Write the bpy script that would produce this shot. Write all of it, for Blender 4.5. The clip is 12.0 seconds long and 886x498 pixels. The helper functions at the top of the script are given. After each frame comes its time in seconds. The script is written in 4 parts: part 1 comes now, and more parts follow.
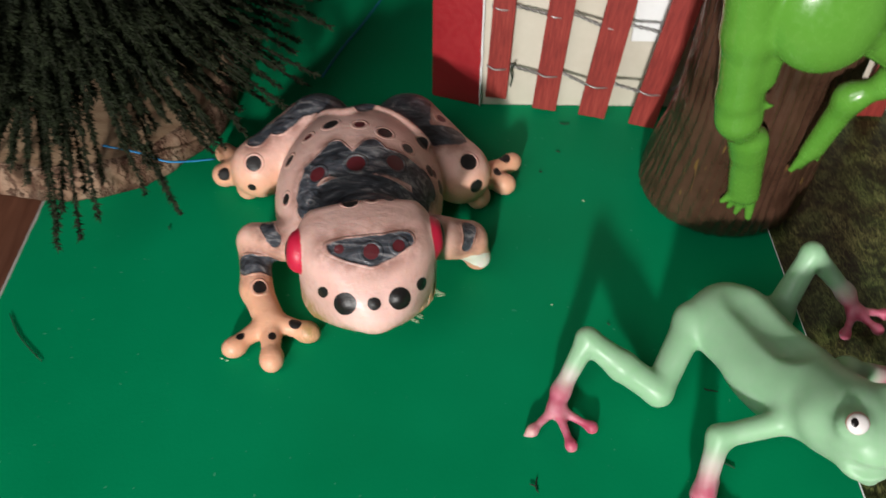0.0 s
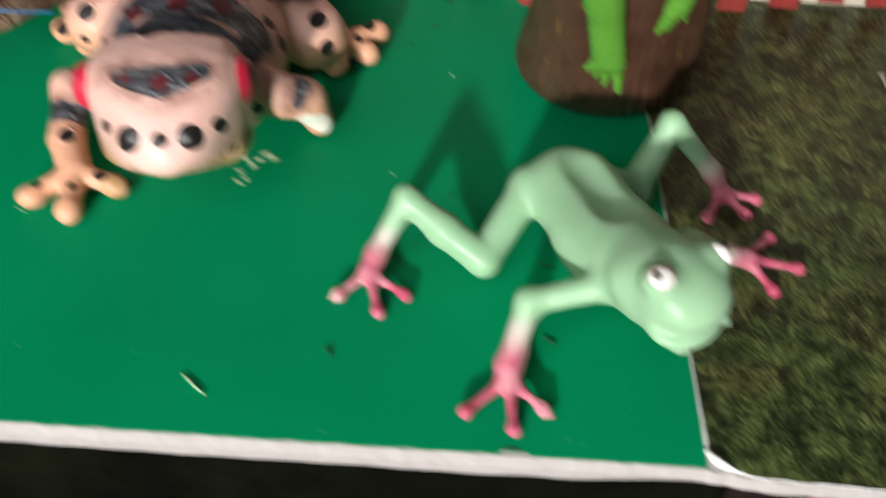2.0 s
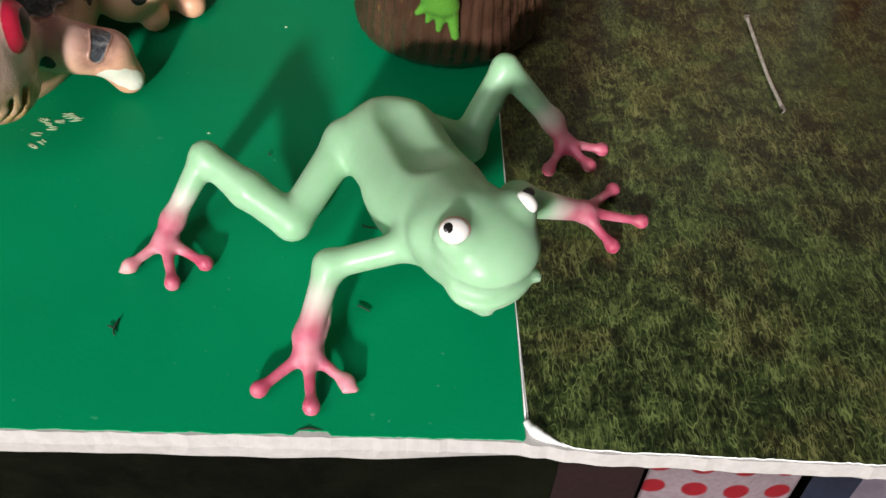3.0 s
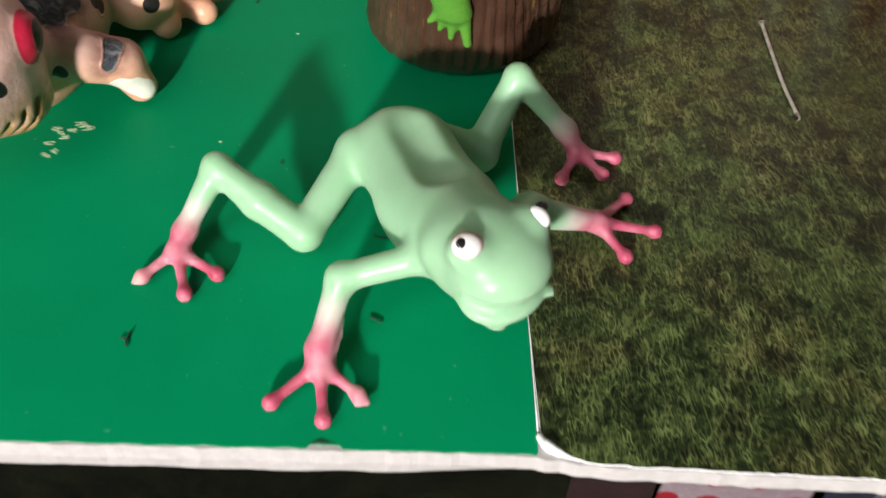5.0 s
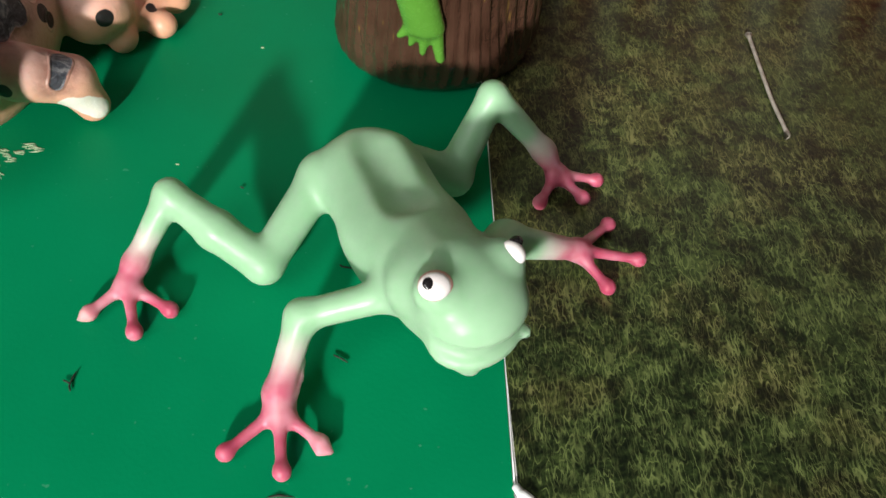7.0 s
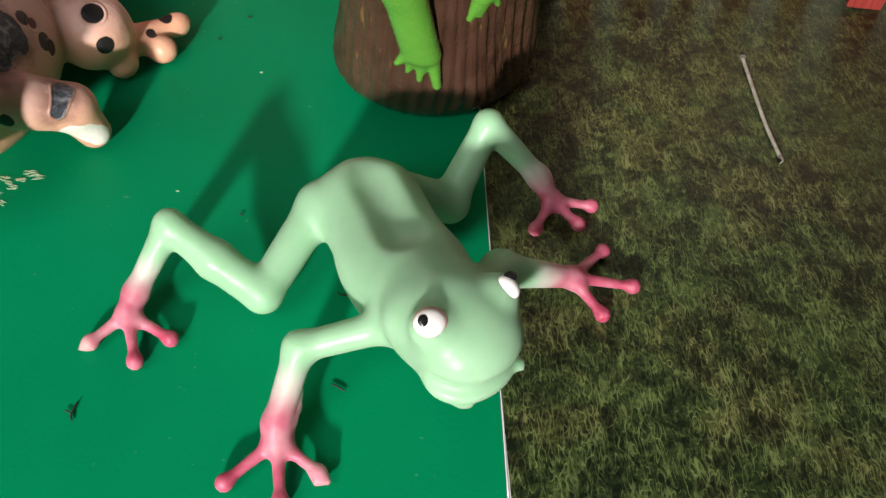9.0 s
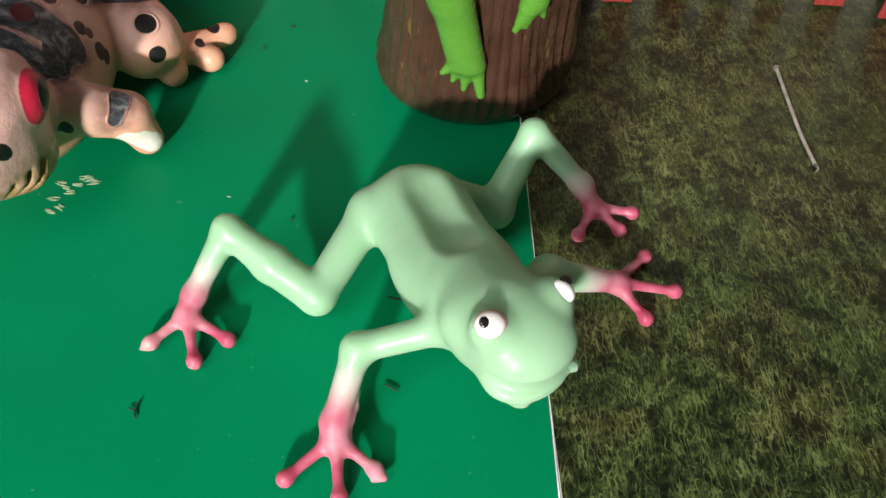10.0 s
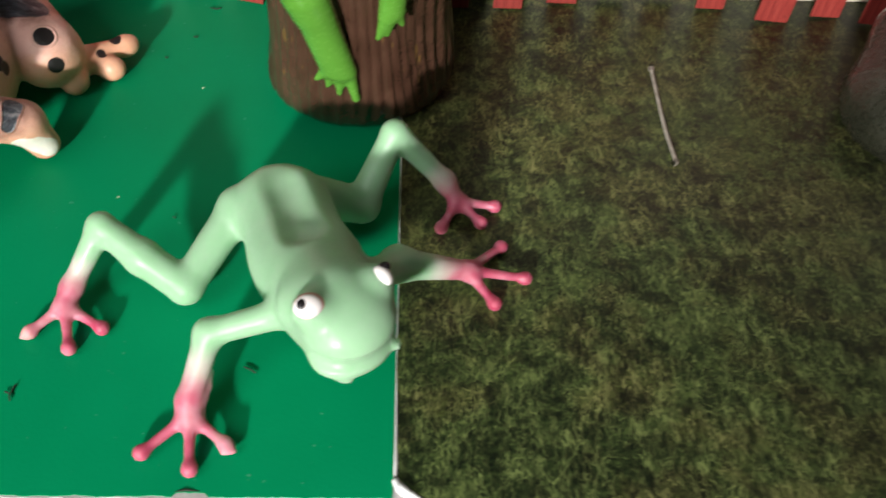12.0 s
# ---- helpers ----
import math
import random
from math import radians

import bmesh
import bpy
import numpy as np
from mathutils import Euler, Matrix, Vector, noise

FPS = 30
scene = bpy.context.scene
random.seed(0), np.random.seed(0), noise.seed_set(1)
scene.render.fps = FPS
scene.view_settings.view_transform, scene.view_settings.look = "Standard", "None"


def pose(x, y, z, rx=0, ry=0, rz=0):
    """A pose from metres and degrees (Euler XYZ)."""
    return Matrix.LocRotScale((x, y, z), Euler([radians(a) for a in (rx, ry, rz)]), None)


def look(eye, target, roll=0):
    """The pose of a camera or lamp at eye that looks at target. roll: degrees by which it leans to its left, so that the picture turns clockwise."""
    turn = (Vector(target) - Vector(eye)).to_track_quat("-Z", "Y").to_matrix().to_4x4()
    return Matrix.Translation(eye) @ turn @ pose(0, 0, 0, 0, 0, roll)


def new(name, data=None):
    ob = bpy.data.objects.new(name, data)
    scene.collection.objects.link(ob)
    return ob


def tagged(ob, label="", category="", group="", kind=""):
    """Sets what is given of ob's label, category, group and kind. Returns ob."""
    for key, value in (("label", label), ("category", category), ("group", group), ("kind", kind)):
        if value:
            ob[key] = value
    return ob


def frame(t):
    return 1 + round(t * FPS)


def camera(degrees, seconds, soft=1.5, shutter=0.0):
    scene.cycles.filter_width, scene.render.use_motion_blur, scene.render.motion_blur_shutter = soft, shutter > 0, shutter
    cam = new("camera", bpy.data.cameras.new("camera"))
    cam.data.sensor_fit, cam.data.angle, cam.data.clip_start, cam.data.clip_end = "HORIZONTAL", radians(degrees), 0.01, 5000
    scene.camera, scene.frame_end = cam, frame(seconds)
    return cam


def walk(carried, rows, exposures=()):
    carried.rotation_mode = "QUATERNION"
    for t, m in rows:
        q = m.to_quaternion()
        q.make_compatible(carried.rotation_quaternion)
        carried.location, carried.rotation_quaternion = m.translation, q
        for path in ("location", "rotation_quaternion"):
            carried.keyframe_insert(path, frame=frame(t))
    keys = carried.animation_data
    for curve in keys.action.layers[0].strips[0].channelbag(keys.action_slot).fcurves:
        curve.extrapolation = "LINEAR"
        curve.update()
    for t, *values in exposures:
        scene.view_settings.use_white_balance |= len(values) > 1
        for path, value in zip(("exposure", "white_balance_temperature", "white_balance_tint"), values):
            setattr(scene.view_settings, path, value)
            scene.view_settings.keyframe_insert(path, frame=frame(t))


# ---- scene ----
cam = camera(50.42, 12.0, shutter=0.7)
PATH = [
    (0, (-0.00302, -0.02016, 0.27638), (-0.00148, 0.19497, 0.06729), 0.94),
    (0.5, (-0.00666, -0.00132, 0.26423), (0.00362, 0.20880, 0.05034), 0.92),
    (1, (0.00753, 0.01165, 0.25105), (0.00858, 0.22365, 0.03879), 3.77),
    (1.5, (0.02076, 0.00608, 0.24515), (0.01801, 0.21976, 0.03460), 3.48),
    (1.8, (0.04638, -0.01510, 0.24045), (0.04156, 0.19694, 0.02827), 2.54),
    (2, (0.06485, -0.02416, 0.22613), (0.06256, 0.18536, 0.01143), 2.87),
    (2.2, (0.08231, -0.02107, 0.21538), (0.08448, 0.18564, -0.00203), 3.34),
    (2.5, (0.10352, -0.00848, 0.20908), (0.11251, 0.19824, -0.00815), 3.07),
    (3, (0.10773, -0.00865, 0.20378), (0.12038, 0.19679, -0.01448), 4.02),
    (3.2, (0.10893, -0.00653, 0.20550), (0.12175, 0.19934, -0.01234), 3.57),
    (4.8, (0.10966, -0.01281, 0.21160), (0.11740, 0.19245, -0.00705), 2.58),
    (5, (0.10745, -0.00473, 0.20610), (0.11649, 0.19969, -0.01329), 3.36),
    (5.5, (0.10326, 0.00648, 0.20249), (0.11521, 0.21252, -0.01523), 4.10),
    (6, (0.10433, 0.01263, 0.20305), (0.11713, 0.21976, -0.01359), 4.03),
    (6.5, (0.10992, 0.01152, 0.19838), (0.12388, 0.21768, -0.01912), 4.16),
    (7, (0.11172, 0.01294, 0.19876), (0.12565, 0.21798, -0.01980), 4.05),
    (7.5, (0.11167, 0.01728, 0.20126), (0.12572, 0.22329, -0.01636), 4.00),
    (9.3, (0.11273, 0.01524, 0.20730), (0.12610, 0.22050, -0.01107), 3.83),
    (9.5, (0.11034, 0.01281, 0.20805), (0.12243, 0.21908, -0.00944), 3.67),
    (10, (0.10129, 0.01081, 0.21123), (0.11179, 0.21761, -0.00586), 3.53),
    (10.5, (0.10700, 0.01080, 0.20441), (0.11630, 0.21546, -0.01474), 3.33),
    (11, (0.11186, 0.00819, 0.20609), (0.12101, 0.21324, -0.01270), 3.16),
    (11.5, (0.12597, 0.00162, 0.21439), (0.13495, 0.20742, -0.00370), 2.65),
    (12, (0.14417, -0.00708, 0.22545), (0.15402, 0.20072, 0.00930), 2.55),
]
EXPOSURES = [(0, -0.44), (0.5, -0.34), (1.0, -0.16), (1.5, -0.13), (2.0, -0.12), (2.5, -0.18), (3.0, -0.06), (4.8, 0.10), (5.5, 0.0), (7.5, 0.0), (10, 0.10), (12, 0.10)]
walk(cam, [(t, look(eye, target, roll)) for t, eye, target, roll in PATH], EXPOSURES)

# ---- light: a low lamp in front, a softer one high on the side, the pale room round them ----
def area_lamp(name, eye, target, size, watts, colour):
    data = bpy.data.lights.new(name, "AREA")
    data.shape, data.size, data.energy, data.color = "DISK", size, watts, colour
    ob = new(name, data)
    ob.matrix_world = look(eye, target)
    return ob


area_lamp("front_lamp", (-0.25, -1.20, 0.44), (0.07, 0.22, 0.0), 0.10, 39.0, (1.0, 0.975, 0.94))
area_lamp("side_lamp", (-0.65, -0.75, 1.00), (0.05, 0.22, 0.0), 0.80, 10.5, (1.0, 0.985, 0.96))
world = bpy.data.worlds.new("world")
world.use_nodes = True
world.node_tree.nodes["Background"].inputs[0].default_value = (0.6, 0.62, 0.65, 1)
world.node_tree.nodes["Background"].inputs[1].default_value = 0.02
scene.world = world


# ---- materials ----
def material(name, rough=0.5, colour=None, metal=0.0, coat=0.0, sss=0.0, shine=0.5):
    m = bpy.data.materials.new(name)
    m.use_nodes = True
    b = m.node_tree.nodes["Principled BSDF"]
    b.inputs["Roughness"].default_value = rough
    b.inputs["Metallic"].default_value = metal
    b.inputs["Specular IOR Level"].default_value = shine
    b.inputs["Coat Weight"].default_value = coat
    b.inputs["Subsurface Weight"].default_value = sss
    b.inputs["Subsurface Scale"].default_value = 0.004
    if colour:
        b.inputs["Base Color"].default_value = (*colour, 1)
    return m, m.node_tree.nodes, m.node_tree.links, b


def coords(n, l, scale=(1, 1, 1), turn=0.0, space="Object"):
    tc, mp = n.new("ShaderNodeTexCoord"), n.new("ShaderNodeMapping")
    mp.inputs["Scale"].default_value = scale
    mp.inputs["Rotation"].default_value = (0, 0, turn)
    l.new(tc.outputs[space], mp.inputs["Vector"])
    return mp.outputs["Vector"]


def noise_node(n, l, vec, scale, detail=4.0, rough=0.55, distort=0.0):
    t = n.new("ShaderNodeTexNoise")
    t.inputs["Scale"].default_value, t.inputs["Detail"].default_value = scale, detail
    t.inputs["Roughness"].default_value, t.inputs["Distortion"].default_value = rough, distort
    l.new(vec, t.inputs["Vector"])
    return t.outputs["Fac"]


def ramp(n, l, fac, stops):
    r = n.new("ShaderNodeValToRGB")
    while len(r.color_ramp.elements) < len(stops):
        r.color_ramp.elements.new(0.5)
    for e, (at, c) in zip(r.color_ramp.elements, stops):
        e.position, e.color = at, (*c, 1)
    l.new(fac, r.inputs["Fac"])
    return r.outputs["Color"]


def mix(n, l, fac, a, b, mode="MIX"):
    m = n.new("ShaderNodeMix")
    m.data_type, m.blend_type = "RGBA", mode
    for socket, v in ((m.inputs[0], fac), (m.inputs[6], a), (m.inputs[7], b)):
        if isinstance(v, (int, float)):
            socket.default_value = v
        elif isinstance(v, tuple):
            socket.default_value = (*v, 1)
        else:
            l.new(v, socket)
    return m.outputs[2]


def span(n, l, value, lo, hi, a=0.0, b=1.0):
    m = n.new("ShaderNodeMapRange")
    m.interpolation_type = "SMOOTHSTEP"
    for i, v in enumerate((lo, hi, a, b)):
        m.inputs[i + 1].default_value = v
    l.new(value, m.inputs[0])
    return m.outputs[0]


def bump(n, l, b, height, strength, distance):
    k = n.new("ShaderNodeBump")
    k.inputs["Strength"].default_value, k.inputs["Distance"].default_value = strength, distance
    l.new(height, k.inputs["Height"])
    l.new(k.outputs["Normal"], b.inputs["Normal"])


def math_node(n, l, op, a, b=0.0):
    m = n.new("ShaderNodeMath")
    m.operation = op
    for socket, v in zip(m.inputs, (a, b)):
        if isinstance(v, (int, float)):
            socket.default_value = v
        else:
            l.new(v, socket)
    return m.outputs[0]


def attr(n, name):
    a = n.new("ShaderNodeAttribute")
    a.attribute_name = name
    return a.outputs["Fac"]


def mottled(name, dark, light, scale, rough=0.5, coat=0.0, sss=0.0, relief=0.0, stretch=(1, 1, 1), metal=0.0, shine=0.5):
    """A surface whose colour drifts between two tones at two scales, with fine relief."""
    m, n, l, b = material(name, rough, None, metal, coat, sss, shine)
    v = coords(n, l, stretch)
    big, fine = noise_node(n, l, v, scale), noise_node(n, l, v, scale * 9, 3)
    f = math_node(n, l, "ADD", math_node(n, l, "MULTIPLY", big, 0.65), math_node(n, l, "MULTIPLY", fine, 0.35))
    l.new(ramp(n, l, f, [(0.32, dark), (0.68, light)]), b.inputs["Base Color"])
    l.new(span(n, l, fine, 0.3, 0.7, rough - 0.06, rough + 0.06), b.inputs["Roughness"])
    if relief:
        bump(n, l, b, f, 0.6, relief)
    return m


def grass_print():
    """A glossy printed photograph of mossy grass: warped streaks in three directions over dark gaps."""
    m, n, l, b = material("grass_print", 0.40, shine=0.3)
    base = coords(n, l)
    warp = n.new("ShaderNodeTexNoise")
    warp.inputs["Scale"].default_value, warp.inputs["Detail"].default_value = 170, 3
    l.new(base, warp.inputs["Vector"])
    add = n.new("ShaderNodeVectorMath")
    add.operation = "MULTIPLY_ADD"
    l.new(warp.outputs["Color"], add.inputs[0])
    add.inputs[1].default_value = (0.0022, 0.0022, 0.0)
    l.new(base, add.inputs[2])
    # wiry blades: thin level lines of stretched noise, in four directions and two sizes
    blades = None
    for turn, size, wide in ((0.3, 370, 0.026), (1.15, 400, 0.026), (2.0, 340, 0.024), (2.75, 430, 0.028), (0.8, 560, 0.034), (2.4, 620, 0.034)):
        mp = n.new("ShaderNodeMapping")
        mp.inputs["Location"].default_value = (turn, size * 0.01, turn * 2)
        mp.inputs["Rotation"].default_value = (0, 0, turn)
        mp.inputs["Scale"].default_value = (1.0, 0.26, 1)
        l.new(add.outputs[0], mp.inputs["Vector"])
        t = noise_node(n, l, mp.outputs["Vector"], size, 1.0, 0.5, 0.15)
        line = span(n, l, math_node(n, l, "ABSOLUTE", math_node(n, l, "SUBTRACT", t, 0.5)), 0.0, wide, 1, 0)
        line = math_node(n, l, "MULTIPLY", line, span(n, l, noise_node(n, l, mp.outputs["Vector"], size * 0.45, 2), 0.38, 0.66))
        blades = line if blades is None else math_node(n, l, "MAXIMUM", blades, line)
    mush = noise_node(n, l, add.outputs[0], 520, 4, 0.65)
    clump, patch = noise_node(n, l, base, 115, 4, 0.6, 0.6), noise_node(n, l, base, 20, 3)
    hue = noise_node(n, l, base, 45, 3)
    f = math_node(n, l, "ADD", math_node(n, l, "MULTIPLY", mush, 0.55), math_node(n, l, "MULTIPLY", clump, 0.55))
    f = math_node(n, l, "ADD", f, math_node(n, l, "MULTIPLY", patch, 0.20))
    f = span(n, l, f, 0.52, 0.84)
    green = ramp(n, l, f, [(0.0, (0.004, 0.008, 0.003)), (0.45, (0.025, 0.041, 0.012)), (1.0, (0.072, 0.104, 0.028))])
    brown = ramp(n, l, f, [(0.0, (0.005, 0.006, 0.003)), (0.45, (0.029, 0.036, 0.010)), (1.0, (0.080, 0.095, 0.027))])
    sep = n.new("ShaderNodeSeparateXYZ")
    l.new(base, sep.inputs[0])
    # rises along x; browns the print and drives its painted falloff
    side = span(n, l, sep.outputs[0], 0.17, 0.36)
    c = mix(n, l, span(n, l, math_node(n, l, "ADD", hue, math_node(n, l, "MULTIPLY", side, 0.06)), 0.44, 0.62), green, brown)
    lit = mix(n, l, span(n, l, hue, 0.4, 0.65), (0.20, 0.25, 0.08), (0.26, 0.26, 0.095))
    c = mix(n, l, math_node(n, l, "MULTIPLY", blades, span(n, l, clump, 0.34, 0.58, 0.22, 0.90)), c, lit)
    # darker towards +x: print tone, with light falloff also put into the colour
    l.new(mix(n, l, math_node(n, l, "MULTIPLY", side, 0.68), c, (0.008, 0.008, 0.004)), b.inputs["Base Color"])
    return m


def green_paint():
    """Green poster paint on card: faint roller streaks, pale dust specks."""
    m, n, l, b = material("green_paint", 0.5, shine=0.06)
    v = coords(n, l)
    big, fine = noise_node(n, l, v, 14, 3), noise_node(n, l, v, 900, 2)
    base = ramp(n, l, big, [(0.3, (0.0, 0.225, 0.085)), (0.7, (0.0, 0.258, 0.102))])
    dust = span(n, l, noise_node(n, l, v, 420, 1.0), 0.745, 0.79, 0.0, 0.45)
    l.new(mix(n, l, dust, base, (0.08, 0.36, 0.21)), b.inputs["Base Color"])
    l.new(span(n, l, big, 0.3, 0.7, 0.45, 0.60), b.inputs["Roughness"])
    bump(n, l, b, fine, 0.25, 0.0002)
    return m


def red_wood():
    m, n, l, b = material("red_wood", 0.55)
    v = coords(n, l, (1, 1, 0.05))
    grain, big = noise_node(n, l, v, 1500, 4, 0.65), noise_node(n, l, v, 180, 3)
    f = math_node(n, l, "ADD", math_node(n, l, "MULTIPLY", grain, 0.7), math_node(n, l, "MULTIPLY", big, 0.3))
    l.new(ramp(n, l, f, [(0.33, (0.11, 0.009, 0.007)), (0.5, (0.25, 0.026, 0.020)), (0.68, (0.34, 0.052, 0.038))]), b.inputs["Base Color"])
    bump(n, l, b, grain, 0.5, 0.0003)
    return m


def stump_plastic():
    m, n, l, b = material("stump_plastic", 0.22, None, 0, 0.4)
    v = coords(n, l, (1, 1, 0.12))
    big, fine = noise_node(n, l, coords(n, l), 60, 4), noise_node(n, l, v, 500, 3, 0.6)
    base = ramp(n, l, big, [(0.3, (0.040, 0.018, 0.011)), (0.7, (0.078, 0.037, 0.024))])
    rub = span(n, l, noise_node(n, l, v, 330, 2.0), 0.68, 0.74, 0, 0.55)
    l.new(mix(n, l, rub, base, (0.20, 0.12, 0.03)), b.inputs["Base Color"])
    bump(n, l, b, math_node(n, l, "ADD", fine, noise_node(n, l, coords(n, l), 190, 2)), 0.6, 0.0011)
    return m


def rubber_frog():
    """Pale green rubber that turns raspberry pink towards the toes."""
    m, n, l, b = material("rubber_frog", 0.4, None, 0, 0.0, 0.9, 0.34)
    b.inputs["Subsurface Radius"].default_value = (0.8, 1.0, 0.8)
    b.inputs["Subsurface Scale"].default_value = 0.006
    v = coords(n, l)
    drift, fine = noise_node(n, l, v, 70, 3), noise_node(n, l, v, 900, 3)
    body = ramp(n, l, drift, [(0.3, (0.275, 0.465, 0.285)), (0.7, (0.325, 0.520, 0.335))])
    pink = ramp(n, l, drift, [(0.32, (0.40, 0.055, 0.11)), (0.5, (0.50, 0.12, 0.185)), (0.68, (0.58, 0.27, 0.31))])
    pale = mix(n, l, span(n, l, attr(n, "pink"), 0.0, 0.42), body, (0.52, 0.50, 0.44))
    c = mix(n, l, span(n, l, math_node(n, l, "ADD", attr(n, "pink"), math_node(n, l, "MULTIPLY", math_node(n, l, "SUBTRACT", noise_node(n, l, v, 190, 3), 0.5), 0.35)), 0.3, 1.0), pale, pink)
    c = mix(n, l, span(n, l, attr(n, "tip"), 0.3, 0.9, 0, 0.6), c, (0.60, 0.42, 0.38))
    l.new(c, b.inputs["Base Color"])
    l.new(span(n, l, fine, 0.3, 0.7, 0.33, 0.46), b.inputs["Roughness"])
    bump(n, l, b, fine, 0.12, 0.0002)
    return m


def painted_frog():
    """Pink-cream painted resin with slate bands, black and maroon spots, red eyes and a chipped white hand."""
    m, n, l, b = material("painted_frog", 0.45, None, 0, 0.0, 0.1, 0.4)
    v = coords(n, l)
    drift, fine = noise_node(n, l, v, 45, 4), noise_node(n, l, v, 420, 4, 0.6)
    brush = noise_node(n, l, coords(n, l, (0.3, 1, 1), 0.3), 210, 4, 0.65, 1.6)
    wob = math_node(n, l, "MULTIPLY", math_node(n, l, "SUBTRACT", noise_node(n, l, v, 330, 3), 0.5), 1.5)
    skin = ramp(n, l, drift, [(0.3, (0.60, 0.355, 0.305)), (0.7, (0.75, 0.49, 0.435))])
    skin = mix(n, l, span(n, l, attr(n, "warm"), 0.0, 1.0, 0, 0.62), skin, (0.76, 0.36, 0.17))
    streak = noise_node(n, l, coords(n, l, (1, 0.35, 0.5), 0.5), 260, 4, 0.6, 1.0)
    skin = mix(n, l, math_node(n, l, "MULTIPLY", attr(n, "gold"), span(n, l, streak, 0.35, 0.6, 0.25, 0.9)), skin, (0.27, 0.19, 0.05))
    skin = mix(n, l, span(n, l, fine, 0.52, 0.75, 0, 0.22), skin, (0.40, 0.19, 0.12))
    slate = ramp(n, l, brush, [(0.34, (0.010, 0.011, 0.014)), (0.52, (0.055, 0.058, 0.07)), (0.70, (0.26, 0.25, 0.25))])
    skin = mix(n, l, math_node(n, l, "MULTIPLY", span(n, l, attr(n, "slate"), 0.0, 7.0, 0.85, 0.0), span(n, l, noise_node(n, l, v, 120, 4, 0.6), 0.3, 0.65)), skin, (0.22, 0.10, 0.075))
    c = mix(n, l, span(n, l, math_node(n, l, "ADD", attr(n, "rim"), wob), -0.35, 0.35, 0.45, 0), skin, (0.66, 0.38, 0.31))
    c = mix(n, l, span(n, l, math_node(n, l, "ADD", attr(n, "slate"), wob), -0.3, 0.3, 1, 0), c, slate)
    c = mix(n, l, span(n, l, math_node(n, l, "ADD", attr(n, "maroon"), math_node(n, l, "MULTIPLY", wob, 0.35)), -0.15, 0.15, 1, 0), c, (0.085, 0.012, 0.016))
    c = mix(n, l, span(n, l, math_node(n, l, "ADD", attr(n, "black"), math_node(n, l, "MULTIPLY", wob, 0.35)), -0.15, 0.15, 1, 0), c, (0.012, 0.010, 0.010))
    c = mix(n, l, span(n, l, attr(n, "red"), -0.15, 0.15, 1, 0), c, (0.52, 0.015, 0.05))
    c = mix(n, l, span(n, l, math_node(n, l, "ADD", attr(n, "chip"), wob), -0.2, 0.2, 1, 0), c, (0.85, 0.80, 0.70))
    l.new(c, b.inputs["Base Color"])
    l.new(span(n, l, fine, 0.3, 0.7, 0.33, 0.50), b.inputs["Roughness"])
    ring = math_node(n, l, "MULTIPLY", span(n, l, attr(n, "rim"), 0.35, -0.35), span(n, l, attr(n, "rim"), -1.25, -0.6))
    lip = math_node(n, l, "MULTIPLY", span(n, l, attr(n, "slate"), 0.9, 0.2), span(n, l, attr(n, "slate"), -0.6, 0.1))
    height = math_node(n, l, "ADD", math_node(n, l, "MULTIPLY", math_node(n, l, "ADD", ring, lip), 0.55), math_node(n, l, "MULTIPLY", fine, 0.35))
    bump(n, l, b, math_node(n, l, "ADD", height, math_node(n, l, "MULTIPLY", brush, 0.3)), 0.8, 0.0007)
    return m


def bark_skin():
    """Flaking bark: pale brown plates, fine grain, reddish-black cracks that run upwards."""
    m, n, l, b = material("bark", 0.85, shine=0.2)
    v, up = coords(n, l), coords(n, l, (1, 1, 0.45))
    plates, grain = noise_node(n, l, up, 75, 5, 0.65), noise_node(n, l, v, 700, 3)
    base = ramp(n, l, plates, [(0.30, (0.10, 0.045, 0.028)), (0.5, (0.27, 0.165, 0.11)), (0.7, (0.40, 0.29, 0.21))])
    base = mix(n, l, span(n, l, grain, 0.45, 0.75, 0, 0.5), base, (0.13, 0.07, 0.045))
    gap = math_node(n, l, "ABSOLUTE", math_node(n, l, "SUBTRACT", noise_node(n, l, up, 60, 6, 0.7, 0.2), 0.5))
    l.new(mix(n, l, span(n, l, gap, 0.0, 0.03, 0.75, 0), base, (0.07, 0.022, 0.014)), b.inputs["Base Color"])
    bump(n, l, b, math_node(n, l, "ADD", span(n, l, gap, 0.0, 0.05), plates), 0.9, 0.002)
    return m


GREEN = green_paint()
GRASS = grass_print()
FOAM = mottled("white_foam", (0.37, 0.345, 0.335), (0.47, 0.44, 0.43), 300, 0.8, relief=0.0004)
RED_WOOD = red_wood()
RED_CARD = mottled("red_card", (0.27, 0.014, 0.020), (0.34, 0.024, 0.028), 40, 0.42, relief=0.0001)
CREAM = mottled("cream_card", (0.53, 0.48, 0.39), (0.60, 0.55, 0.46), 30, 0.6)
WHITE = mottled("white_paper", (0.80, 0.80, 0.80), (0.86, 0.86, 0.86), 60, 0.5)
STUMP = stump_plastic()
LIME = mottled("lime_paint", (0.090, 0.265, 0.030), (0.112, 0.305, 0.040), 50, 0.24, coat=0.5, relief=0.0002)
RUBBER = rubber_frog()
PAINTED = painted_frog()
EYE_WHITE = mottled("eye_white", (0.76, 0.70, 0.68), (0.82, 0.78, 0.76), 300, 0.3)
EYE_BLACK = mottled("eye_black", (0.006, 0.005, 0.006), (0.014, 0.012, 0.012), 300, 0.25)
